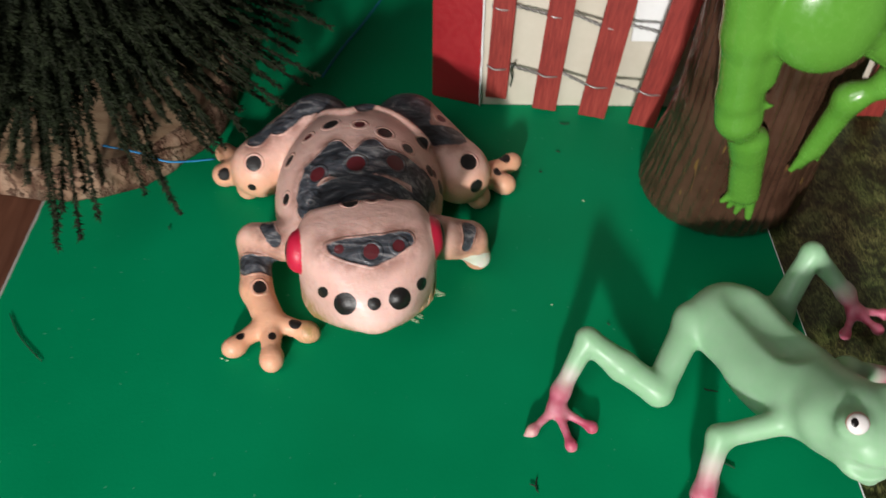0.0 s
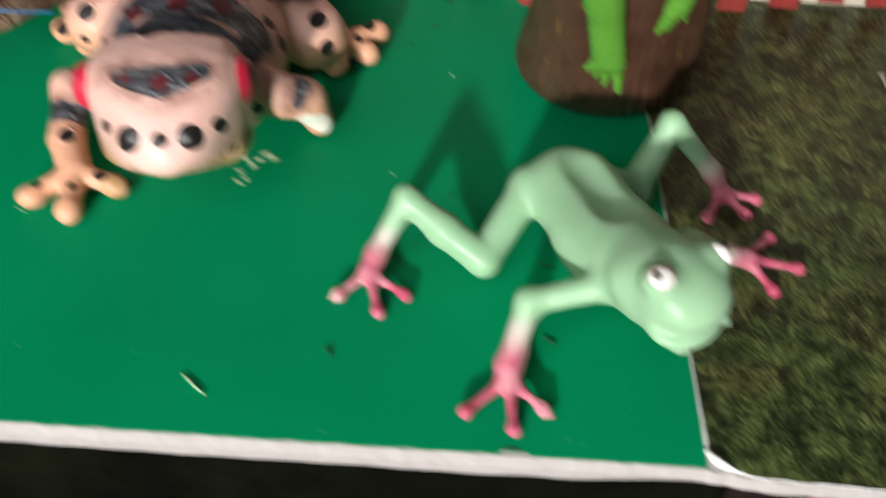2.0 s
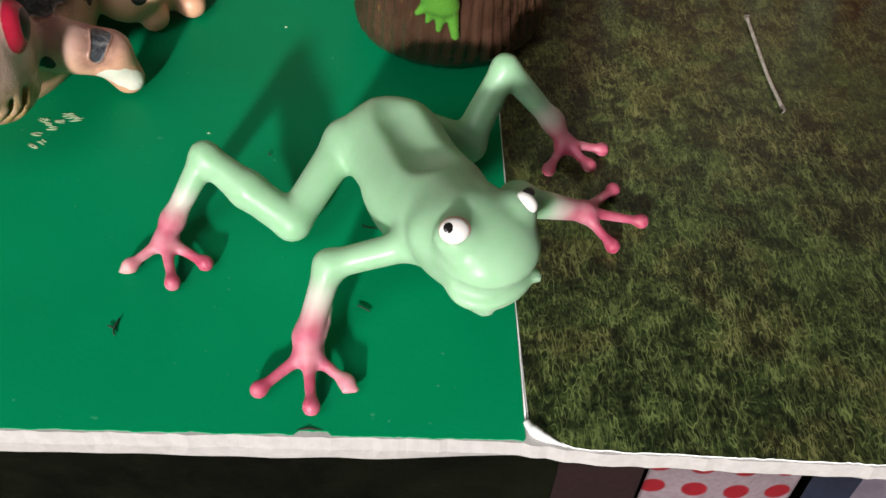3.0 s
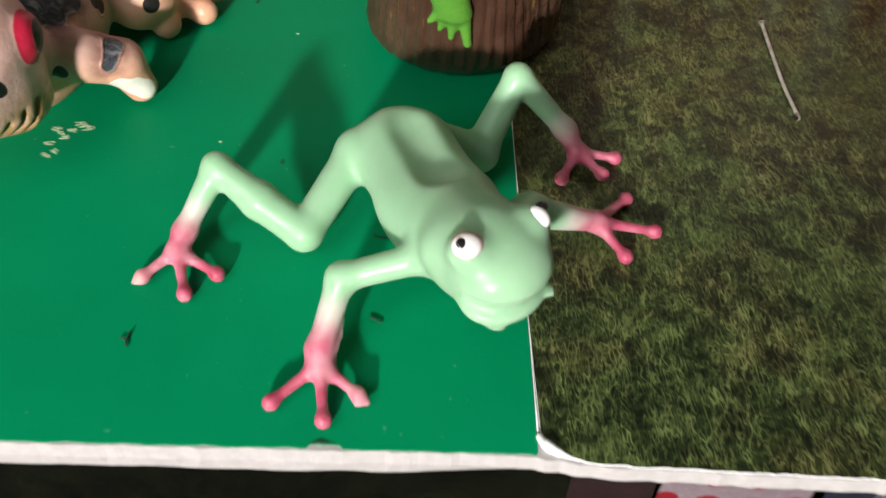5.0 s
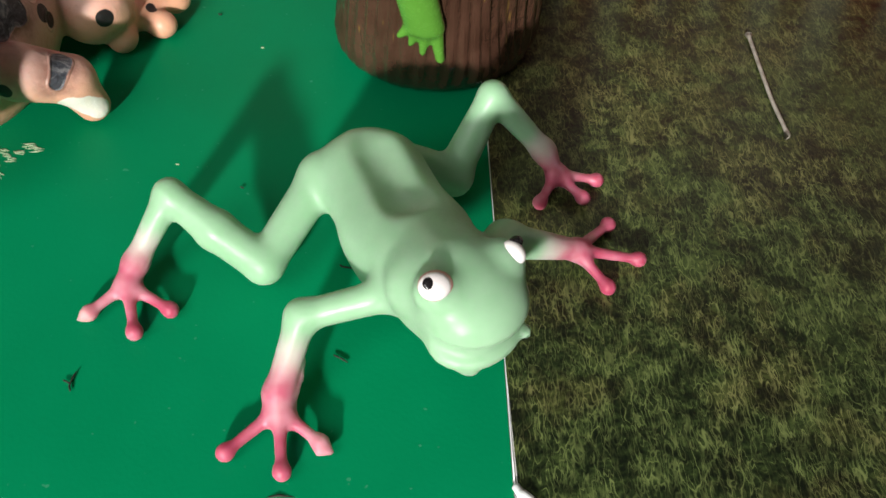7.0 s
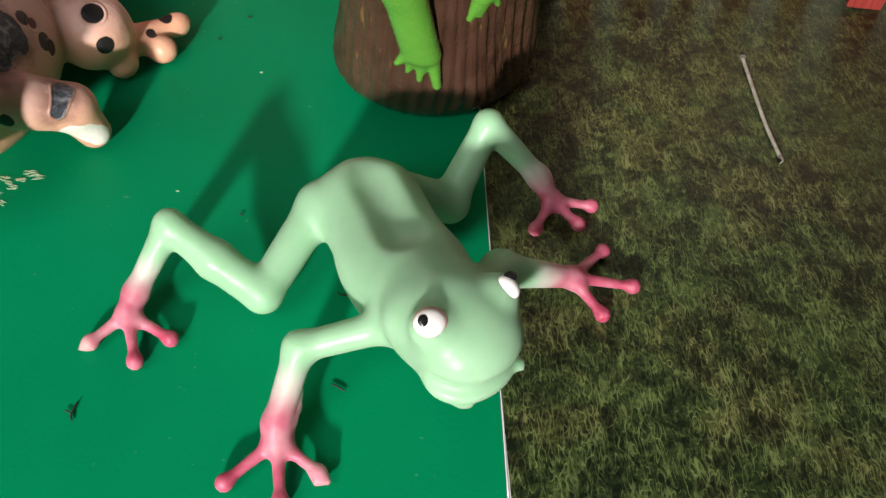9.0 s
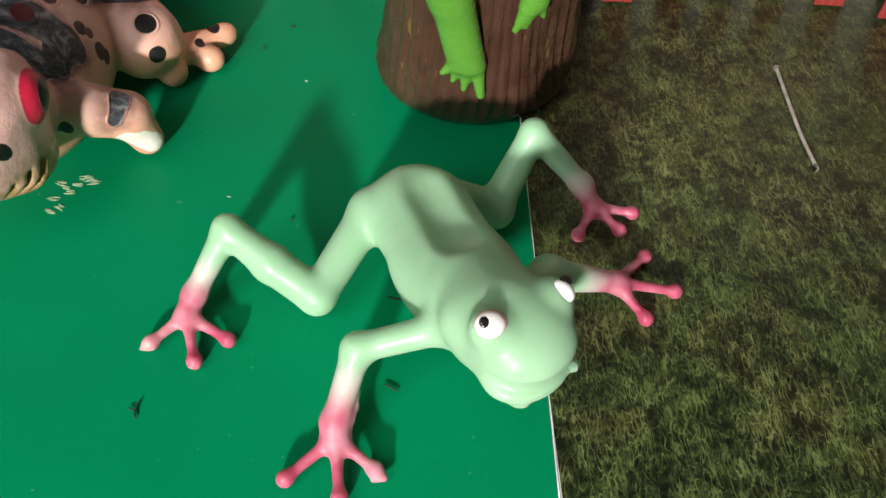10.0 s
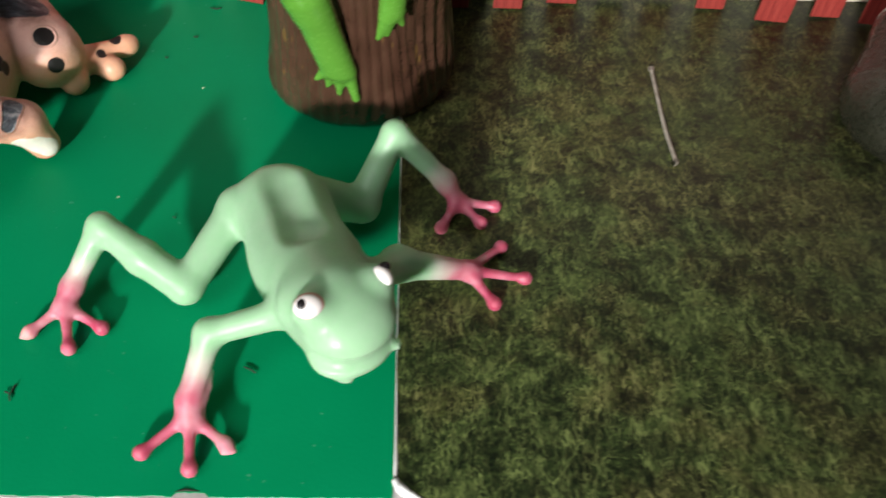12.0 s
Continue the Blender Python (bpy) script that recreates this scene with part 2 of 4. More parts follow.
EYE_RING = mottled("eye_ring", (0.42, 0.20, 0.17), (0.50, 0.30, 0.24), 300, 0.35)
STEEL = mottled("dull_wire", (0.18, 0.17, 0.165), (0.42, 0.40, 0.39), 500, 0.38, metal=0.9)
BARK = bark_skin()
CUT_WOOD = mottled("cut_wood", (0.22, 0.12, 0.065), (0.46, 0.32, 0.20), 160, 0.75, relief=0.0006, stretch=(0.3, 1, 1))
NEEDLE = mottled("needle", (0.003, 0.006, 0.003), (0.026, 0.034, 0.015), 220, 0.8, shine=0.15)
TWIG = mottled("twig", (0.010, 0.011, 0.007), (0.025, 0.028, 0.017), 300, 0.8, shine=0.15)
BLUE = mottled("blue_thread", (0.015, 0.16, 0.40), (0.03, 0.26, 0.52), 400, 0.4)
DEBRIS = mottled("debris", (0.006, 0.012, 0.006), (0.02, 0.035, 0.018), 400, 0.8)
SCUFF = mottled("scuff", (0.22, 0.46, 0.24), (0.62, 0.70, 0.48), 700, 0.7)
TABLE = mottled("table_wood", (0.045, 0.016, 0.010), (0.13, 0.050, 0.028), 40, 0.45, relief=0.0004, stretch=(1, 0.08, 1))
MAROON = mottled("maroon_cloth", (0.012, 0.003, 0.003), (0.035, 0.010, 0.010), 60, 0.9)
LILAC = mottled("lilac_cloth", (0.16, 0.13, 0.17), (0.24, 0.20, 0.25), 60, 0.9)
# shade under the board as a near-black tone, with faint olive blotches
SHADE_BLACK = mottled("shade_black", (0.0002, 0.0002, 0.0002), (0.010, 0.012, 0.005), 34, 0.9, relief=0.002, shine=0.1)
STONE = mottled("dark_stone", (0.010, 0.011, 0.007), (0.030, 0.030, 0.020), 60, 0.28, coat=0.2, relief=0.0008)
PALE_PIN = mottled("pale_wire", (0.26, 0.23, 0.18), (0.52, 0.48, 0.42), 300, 0.4)
NAVY = mottled("navy_cloth", (0.010, 0.014, 0.035), (0.02, 0.026, 0.055), 60, 0.9)
PLASTER = mottled("room_plaster", (0.15, 0.147, 0.14), (0.19, 0.185, 0.18), 3, 0.9)
FLOORING = mottled("room_floor", (0.10, 0.07, 0.05), (0.16, 0.12, 0.09), 5, 0.6)


def dot_cloth():
    m, n, l, b = material("dot_cloth", 0.9)
    v = coords(n, l, (83, 0, 83), 0.0)
    vor = n.new("ShaderNodeTexVoronoi")
    vor.inputs["Randomness"].default_value, vor.inputs["Scale"].default_value = 0.0, 1.0
    l.new(v, vor.inputs["Vector"])
    weave = noise_node(n, l, coords(n, l), 600, 3)
    white = ramp(n, l, weave, [(0.3, (0.30, 0.22, 0.25)), (0.7, (0.38, 0.30, 0.33))])
    l.new(mix(n, l, span(n, l, vor.outputs["Distance"], 0.27, 0.34, 1, 0), white, (0.33, 0.006, 0.016)), b.inputs["Base Color"])
    return m


DOTS = dot_cloth()


# ---- mesh helpers ----
def finish(bm, name, mats, smooth=True):
    me = bpy.data.meshes.new(name)
    bm.to_mesh(me)
    bm.free()
    for mt in mats if isinstance(mats, (list, tuple)) else [mats]:
        me.materials.append(mt)
    if smooth:
        me.polygons.foreach_set("use_smooth", [True] * len(me.polygons))
    return me


def part(name, bm, mt, parent=None, label="", smooth=True):
    ob = new(name, finish(bm, name, mt, smooth))
    if parent:
        ob.parent = parent
    if label:
        ob["label"] = label
    return ob


def box(x0, x1, y0, y1, z0, z1, bevel=0.0, bm=None, m=None):
    bm = bm or bmesh.new()
    at = Matrix.LocRotScale(((x0 + x1) / 2, (y0 + y1) / 2, (z0 + z1) / 2), None, (x1 - x0, y1 - y0, z1 - z0))
    made = bmesh.ops.create_cube(bm, size=1, matrix=(m or Matrix()) @ at)["verts"]
    if bevel:
        edges = list({e for v in made for e in v.link_edges})
        bmesh.ops.bevel(bm, geom=edges, offset=bevel, segments=2, profile=0.5, affect="EDGES")
    return bm


def tube(bm, points, radii, sides=6):
    """A round tapered tube through the points, closed at its ends."""
    pts = [Vector(p) for p in points]
    if isinstance(radii, (int, float)):
        radii = [radii] * len(pts)
    rings, side = [], None
    for i, p in enumerate(pts):
        d = (pts[min(i + 1, len(pts) - 1)] - pts[max(i - 1, 0)]).normalized()
        side = d.orthogonal() if side is None else side - d * side.dot(d)
        side = side.normalized() if side.length > 1e-9 else d.orthogonal().normalized()
        other = d.cross(side)
        rings.append([bm.verts.new(p + radii[i] * (math.cos(a) * side + math.sin(a) * other)) for a in (2 * math.pi * k / sides for k in range(sides))])
    for a, b in zip(rings, rings[1:]):
        for k in range(sides):
            bm.faces.new((a[k], a[(k + 1) % sides], b[(k + 1) % sides], b[k]))
    bm.faces.new(rings[0][::-1])
    bm.faces.new(rings[-1])
    return bm


def arc(points, steps=6):
    """A smooth line through a few points."""
    p = [Vector(q) for q in points]
    p = [2 * p[0] - p[1]] + p + [2 * p[-1] - p[-2]]
    out = []
    for a, b, c, d in zip(p, p[1:], p[2:], p[3:]):
        for k in range(steps):
            t = k / steps
            out.append(0.5 * (2 * b + (c - a) * t + (2 * a - 5 * b + 4 * c - d) * t * t + (3 * b - a - 3 * c + d) * t ** 3))
    return out + [p[-2]]


# ---- soft bodies: blended solids turned into one skin ----
def ball_d(p, c, r, turn=0.0, tilt=0.0):
    q = p - np.array(c)
    if turn or tilt:
        q = q @ np.array(Euler((tilt, 0, turn)).to_matrix())
    r = np.array(r, float) * np.ones(3)
    k0 = np.sqrt(((q / r) ** 2).sum(-1))
    return k0 * (k0 - 1) / np.maximum(np.sqrt(((q / r ** 2) ** 2).sum(-1)), 1e-9)


def limb_d(p, a, b, ra, rb):
    a, b = np.array(a, float), np.array(b, float)
    t = np.clip(((p - a) @ (b - a)) / max(((b - a) ** 2).sum(), 1e-12), 0, 1)
    return np.sqrt(((p - a - t[..., None] * (b - a)) ** 2).sum(-1)) - (ra + (rb - ra) * t)


def soft_min(a, b, k):
    h = np.clip(0.5 + 0.5 * (b - a) / k, 0, 1)
    return b + (a - b) * h - k * h * (1 - h)


def skin(field, low, high, step):
    """The zero surface of a field of distances, as points and quads."""
    axes = [np.arange(a, b + step, step) for a, b in zip(low, high)]
    v = np.stack([field(np.stack(np.meshgrid(axes[0], axes[1], [z], indexing="ij"), -1).reshape(-1, 3)).reshape(len(axes[0]), len(axes[1])) for z in axes[2]], -1)
    n = np.array(v.shape) - 1
    total, count = np.zeros((*n, 3)), np.zeros(tuple(n))
    corner = lambda o: v[o[0]:o[0] + n[0], o[1]:o[1] + n[1], o[2]:o[2] + n[2]]
    for ax in range(3):
        for i in (0, 1):
            for j in (0, 1):
                o = [i, j]
                o.insert(ax, 0)
                o2 = list(o)
                o2[ax] = 1
                a, b = corner(o), corner(o2)
                cross = (a < 0) != (b < 0)
                t = np.where(cross, a / np.where(cross, a - b, 1), 0)
                at = np.broadcast_to(np.array(o, float), (*n, 3)).copy()
                at[..., ax] = t
                total += at * cross[..., None]
                count += cross
    cells = np.argwhere(count > 0)
    index = -np.ones(tuple(n), int)
    index[tuple(cells.T)] = np.arange(len(cells))
    points = np.array(low) + step * (cells + total[tuple(cells.T)] / count[tuple(cells.T)][:, None])
    quads = []
    for ax in range(3):
        u, w = (ax + 1) % 3, (ax + 2) % 3
        first, second = [slice(None)] * 3, [slice(None)] * 3
        first[ax], second[ax] = slice(0, -1), slice(1, None)
        inside = v[tuple(first)] < 0
        e = np.argwhere(inside != (v[tuple(second)] < 0))
        e = e[(e[:, u] >= 1) & (e[:, w] >= 1) & (e[:, u] < n[u]) & (e[:, w] < n[w])]
        du, dw = np.eye(3, dtype=int)[u], np.eye(3, dtype=int)[w]
        q = np.stack([index[tuple((e - d).T)] for d in (du + dw, dw, 0 * du, du)], 1)
        quads.append(np.where(inside[tuple(e.T)][:, None], q, q[:, ::-1]))
    return points, np.concatenate(quads).tolist()


def soft_mesh(name, shapes, low, high, step, mats, blend, paints=(), carve=()):
    """One mesh out of blended shapes: rows of (blend factor, distance function). paints: names with functions of the points."""
    def apply(p, d, rows, sign):
        for row in rows:
            k, f = row[:2]
            if len(row) > 2:
                reach = blend * k + 0.004
                near = np.all((p > row[2] - reach) & (p < row[3] + reach), axis=1)
                if near.any():
                    d[near] = sign * soft_min(sign * d[near], f(p[near]), blend * k)
            else:
                d = sign * soft_min(sign * d, f(p), blend * k)
        return d

    def field(p):
        return apply(p, apply(p, np.full(len(p), 0.05), shapes, 1), carve, -1)

    points, quads = skin(field, low, high, step)
    me = bpy.data.meshes.new(name)
    me.from_pydata(points.tolist(), [], quads)
    for mt in mats:
        me.materials.append(mt)
    me.polygons.foreach_set("use_smooth", [True] * len(me.polygons))
    for key, f in paints:
        a = me.attributes.new(key, "FLOAT", "POINT")
        a.data.foreach_set("value", np.asarray(f(points), np.float32))
    me.validate()
    return me


def limb(a, b, ra, rb, k=1.0):
    a, b, r = np.array(a, float), np.array(b, float), max(ra, rb)
    return (k, lambda p: limb_d(p, a, b, ra, rb), np.minimum(a, b) - r, np.maximum(a, b) + r)


def ball(c, r, turn=0.0, k=1.0, tilt=0.0):
    c, most = np.array(c, float), float(np.max(r))
    return (k, lambda p: ball_d(p, c, r, turn, tilt), c - most, c + most)


def blob(name, c, r, turn, tilt, mt, parent, label=""):
    """A small flattened ball as a part."""
    bm = bmesh.new()
    bmesh.ops.create_uvsphere(bm, u_segments=24, v_segments=14, radius=1, matrix=Matrix.LocRotScale(c, Euler((tilt, 0, turn)), r))
    return part(name, bm, mt, parent, label)


def thing(name, label, category, group="", at=(0, 0, 0)):
    ob = new(name)
    ob.location = at
    ob.empty_display_size = 0.01
    return tagged(ob, label, category, group)


# ---- the room and the table ----
def room():
    for name, b in (("room_floor", (-1.8, 1.8, -1.9, 1.9, -0.80, -0.75)), ("ceiling", (-1.8, 1.8, -1.9, 1.9, 1.70, 1.75))):
        tagged(part(name, box(*b), FLOORING if name == "room_floor" else PLASTER, smooth=False), "brown room floor" if name == "room_floor" else "plain pale plaster ceiling", "floor" if name == "room_floor" else "ceiling", kind="structure")
    for name, b in (("wall_north", (-1.8, 1.8, 1.85, 1.9, -0.75, 1.70)), ("wall_south", (-1.8, 1.8, -1.9, -1.85, -0.75, 1.70)),
                    ("wall_east", (1.75, 1.8, -1.85, 1.85, -0.75, 1.70)), ("wall_west", (-1.8, -1.75, -1.85, 1.85, -0.75, 1.70))):
        tagged(part(name, box(*b), PLASTER, smooth=False), "plain pale plaster wall", "wall", kind="structure")


room()


def table():
    t = thing("table", "dark red-brown wooden table under the painted board", "table", at=(0, 0.5, -0.75))
    top = part("tabletop", box(-0.6, 0.75, -0.355, 0.45, 0.714, 0.7385, 0.003), TABLE, t)
    for x in (-0.55, 0.70):
        for y in (-0.31, 0.40):
            part("leg", box(x - 0.025, x + 0.025, y - 0.025, y + 0.025, 0.0, 0.714, 0.003), TABLE, t)


table()


def hanging_sheet(name, mt, x0, x1, y, z0, z1, label, seed):
    """A sheet that hangs over the table's front edge, in soft folds: the cloths and the added shade sheet."""
    bm = bmesh.new()
    nx, nz = 40, 14
    grid = [[bm.verts.new((x0 + (x1 - x0) * i / nx, y + 0.004 * noise.noise(((x0 + (x1 - x0) * i / nx) * 28 + seed, j * 0.12, 0.3)), z0 + (z1 - z0) * j / nz)) for j in range(nz + 1)] for i in range(nx + 1)]
    for i in range(nx):
        for j in range(nz):
            bm.faces.new((grid[i][j], grid[i + 1][j], grid[i + 1][j + 1], grid[i][j + 1]))
    bmesh.ops.solidify(bm, geom=bm.faces[:], thickness=0.0015)
    return tagged(part(name, bm, mt), label, "cloth")


# added sheet: the shade below the board is put into its black colour
hanging_sheet("shade_sheet", SHADE_BLACK, -0.60, 0.75, 0.1330, -0.42, -0.013, "near-black sheet standing for the shade under the board", 1.0)
hanging_sheet("maroon_cloth", MAROON, 0.152, 0.1765, 0.1262, -0.30, -0.0135, "dark maroon cloth under the board", 2.0)
hanging_sheet("lilac_cloth", LILAC, 0.2375, 0.300, 0.1235, -0.30, -0.0135, "pale lilac cloth under the board", 9.0)
hanging_sheet("dotted_cloth", DOTS, 0.1780, 0.2215, 0.1255, -0.30, -0.0135, "white cloth with red dots under the board", 4.0)
hanging_sheet("navy_cloth", NAVY, 0.2225, 0.2365, 0.1245, -0.30, -0.0135, "navy blue cloth under the board", 7.0)


# ---- the board ----
def board():
    b = thing("display_board", "green-painted white foam board with a rough cut edge", "board", at=(0, 0, -0.0115))
    core = bmesh.new()
    rng = random.Random(3)
    # the foam core, with a slightly ragged cut along its front
    xs = np.arange(-0.178, 0.6201, 0.0021)
    top, low = [], []
    front_line = lambda x: float(np.interp(x, [-0.18, 0.0, 0.137, 0.155, 0.231, 0.62], [0.1203, 0.1186, 0.1176, 0.1149, 0.1119, 0.0970]))
    for x in xs:
        r = 0.0004 * noise.noise((x * 240, 1.5, 0)) + 0.0003 * noise.noise((x * 900, 4.5, 0))
        top.append((x, front_line(x) + r, 0.0112))
        low.append((x, front_line(x) + 0.0008 + (0.0030 if x > 0.15 else max(0.0, x - 0.1) * 0.06) + 0.0006 * noise.noise((x * 60, 9, 0)), 0.0))
    rows = [[core.verts.new(p) for p in line] for line in ([(x, 0.62, 0.0) for x in xs], low, [(x, y - 0.0003, 0.006) for x, y, _ in top], top, [(x, 0.62, 0.0112) for x in xs])]
    for a, c in zip(rows, rows[1:] + rows[:1]):
        for k in range(len(xs) - 1):
            core.faces.new((a[k], a[k + 1], c[k + 1], c[k]))
    core.faces.new([r[0] for r in rows])
    core.faces.new([r[-1] for r in rows][::-1])
    bmesh.ops.recalc_face_normals(core, faces=core.faces[:])
    part("foam_core", core, FOAM, b, "white foam core", smooth=False)
    # the painted card on it: its front edge is torn here and there, its left edge shows white paper
    card = bmesh.new()
    ys = np.arange(0.119, 0.6195, 0.004)
    front = [(x, front_line(x) + 0.0005 + 0.0005 * noise.noise((x * 150, 0, 2)) + (0.0012 if 0.0825 < x < 0.0905 else 0.0) + 0.0003 * noise.noise((x * 700, 0, 5))) for x in np.arange(-0.1765, 0.1397, 0.0012)]
    left = [(-0.1768 + 0.0006 * noise.noise((0, y * 120, 3)), y) for y in ys[::-1]]
    ring = front + [(0.1397, 0.1185), (0.1395, 0.3), (0.1397, 0.619)] + left[:-1]
    lower = [card.verts.new((x, y, 0.0112)) for x, y in ring]
    upper = [card.verts.new((x, y, 0.0115)) for x, y in ring]
    card.faces.new(upper)
    for k in range(len(ring)):
        card.faces.new((lower[k - 1], lower[k], upper[k], upper[k - 1]))
    part("painted_card", card, GREEN, b, "green painted card", smooth=False)
    nick = bmesh.new()
    tube(nick, [(0.0815, 0.1197, 0.0113), (0.085, 0.1203, 0.0116), (0.0900, 0.1199, 0.0113)], [0.0001, 0.0004, 0.0001], 5)
    part("nick", nick, DEBRIS, b, "dark nick in the card's edge")
    sheet = bmesh.new()
    edge = [(x, front_line(x) + 0.0005 + 0.0004 * noise.noise((x * 160, 7, 2)) + 0.0003 * noise.noise((x * 800, 7, 5))) for x in np.arange(0.1560, 0.6190, 0.0012)]
    ring = [(0.1408, 0.1240), (0.1440, 0.1206), (0.1480, 0.1176), (0.1515, 0.1160)] + edge + [(0.619, 0.619), (0.1400, 0.619), (0.1399, 0.24), (0.1400, 0.16)]
    lower = [sheet.verts.new((x, y, 0.0112)) for x, y in ring]
    upper = [sheet.verts.new((x, y, 0.0117)) for x, y in ring]
    f = sheet.faces.new(upper)
    for k in range(len(ring)):
        sheet.faces.new((lower[k - 1], lower[k], upper[k], upper[k - 1])).material_index = 1
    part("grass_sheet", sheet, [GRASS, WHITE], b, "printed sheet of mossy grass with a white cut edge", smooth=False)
    lip = bmesh.new()
    tube(lip, arc([(0.1401, 0.1240, 0.0113), (0.1400, 0.20, 0.0114), (0.1398, 0.28, 0.0113), (0.1400, 0.615, 0.0113)], 8), 0.00020, 6)
    part("paper_edge", lip, WHITE, b, "white cut paper edge")
    flap = bmesh.new()
    tube(flap, arc([(0.1402, 0.1238, 0.0113), (0.1412, 0.1214, 0.0118), (0.1440, 0.1190, 0.0118), (0.1500, 0.1164, 0.0113)], 5), [0.0003] + [0.0011] * 5 + [0.0015] * 4 + [0.0012] * 2 + [0.0008, 0.0005, 0.0003, 0.0002], 8)
    part("torn_corner", flap, WHITE, b, "torn white paper corner")


board()


def floor_bit(name, label, category, mt, points, radii, sides=5):
    bm = bmesh.new()
    tube(bm, points, radii, sides)
    return tagged(part(name, bm, mt), label, category)


# ---- the pale green rubber frog ----
def rubber_toy():
    hind_l, hind_r = (0.0392, 0.1795, 0.0050), (0.1595, 0.2270, 0.0055)
    fore_l, fore_r = (0.0836, 0.1400, 0.0058), (0.1615, 0.1935, 0.0072)
    toes = {hind_l: ((0.0305, 0.1712), (0.0436, 0.1652), (0.0515, 0.1728)), hind_r: ((0.1725, 0.2278), (0.1673, 0.2196), (0.1539, 0.2172)),
            fore_l: ((0.0718, 0.1300), (0.0856, 0.1250), (0.0940, 0.1328)), fore_r: ((0.1805, 0.1946), (0.1735, 0.2085), (0.1701, 0.1838))}
    ahead, across = Vector((0.62, -0.785, 0)), Vector((0.785, 0.62, 0))
    s = [
        # trunk: rump, the two long muscles beside the spine, chest
        ball((0.1025, 0.2065, 0.0195), (0.0130, 0.0148, 0.0122), -0.15),
        ball((0.1085, 0.1850, 0.0225), (0.0128, 0.0220, 0.0120), 0.30),
        limb((0.1085, 0.2065, 0.0235), (0.1200, 0.1780, 0.0275), 0.0075, 0.0080, 1.5),
        ball((0.1185, 0.1670, 0.0295), (0.0124, 0.0180, 0.0112), 0.38, 1.4),
        # skull, snout and the heavy lower jaw
        ball((0.1262, 0.1492, 0.0408), (0.0126, 0.0116, 0.0098), 0.66, 1.2, tilt=0.30),
        ball((0.1296, 0.1432, 0.0412), (0.0112, 0.0092, 0.0070), 0.66, 0.8, tilt=0.25),
        ball((0.1290, 0.1432, 0.0338), (0.0121, 0.0092, 0.0056), 0.66, 0.35, tilt=0.10),
        ball((0.1250, 0.1530, 0.0330), (0.0110, 0.0120, 0.0085), 0.66, 0.8),
        ball((0.1142, 0.1518, 0.0382), 0.0030, 0, 0.8),
        ball((0.1222, 0.1590, 0.0352), (0.0100, 0.0115, 0.0085), 0.5, 1.4),
        # left hind leg
        limb((0.0985, 0.2100, 0.0195), (0.0900, 0.2080, 0.0195), 0.0100, 0.0066, 0.8),
        limb((0.0893, 0.2080, 0.0192), (0.0755, 0.1842, 0.0088), 0.0058, 0.0052, 0.4),
        limb((0.0754, 0.1842, 0.0088), (0.0625, 0.1900, 0.0155), 0.0054, 0.0054, 0.25),
        limb((0.0625, 0.1900, 0.0155), (0.0502, 0.1962, 0.0224), 0.0054, 0.0041, 0.25),
        limb((0.0502, 0.1962, 0.0224), (0.0410, 0.1845, 0.0080), 0.0040, 0.0030, 0.3),
        limb((0.0410, 0.1838, 0.0080), hind_l, 0.0029, 0.0027, 0.5),
        # right hind leg
        limb((0.1040, 0.2160, 0.0190), (0.1274, 0.2212, 0.0085), 0.0078, 0.0060, 0.5),
        limb((0.1272, 0.2222, 0.0085), (0.1380, 0.2335, 0.0295), 0.0054, 0.0042, 0.3),
        limb((0.1383, 0.2335, 0.0296), (0.1550, 0.2300, 0.0120), 0.0042, 0.0031, 0.3),
        limb((0.1550, 0.2300, 0.0120), hind_r, 0.0030, 0.0026, 0.5),
        # left arm
        limb((0.1135, 0.1586, 0.0290), (0.0887, 0.1562, 0.0215), 0.0042, 0.0037, 0.5),
        limb((0.0886, 0.1561, 0.0215), (0.0834, 0.1430, 0.0080), 0.0038, 0.0034, 0.4), limb((0.0834, 0.1430, 0.0080), fore_l, 0.0034, 0.0030, 0.4),
        # right arm
        limb((0.1290, 0.1680, 0.0290), (0.1400, 0.1860, 0.0180), 0.0048, 0.0050, 0.5),
        limb((0.1400, 0.1860, 0.0180), fore_r, 0.0050, 0.0030, 0.5),
        # eye sockets
        ball((0.1196, 0.1425, 0.0478), (0.0050, 0.0050, 0.0044), 0, 0.4), ball((0.1352, 0.1535, 0.0462), (0.0044, 0.0050, 0.0044), 0, 0.4),
    ]
    for hand, tips in toes.items():
        for x, y in tips:
            torn = (x, y) == toes[hind_l][0]
            s.append(limb(hand, (x, y, 0.0025), 0.0018, 0.0013, 0.35))
            s.append(ball((x, y, 0.0025), 0.0019 if torn else 0.0023, 0, 0.2))
    x, y = toes[hind_l][0]
    s.append(limb((x, y, 0.0024), (x - 0.0024, y - 0.0012, 0.0012), 0.0019, 0.0008, 0.2))
    # ragged moulding flash: along the forearm, on a torn toe, under the chin
    rng = random.Random(8)
    for k in range(11):
        u = k / 10
        s.append(ball((0.0890 - 0.0025 * u + rng.uniform(-0.0002, 0.0005), 0.1500 - 0.0105 * u, 0.0120 - 0.0070 * u), (0.0010, rng.uniform(0.0005, 0.0013), 0.0006), 0, 0.12))
    for dx, dy, r in ((0.0016, -0.0012, 0.0011), (0.0026, -0.0022, 0.0008), (-0.0004, -0.0024, 0.0009), (0.0008, -0.0020, 0.0010)):
        s.append(ball((0.0940 + dx, 0.1328 + dy, 0.0022), r, 0, 0.12))
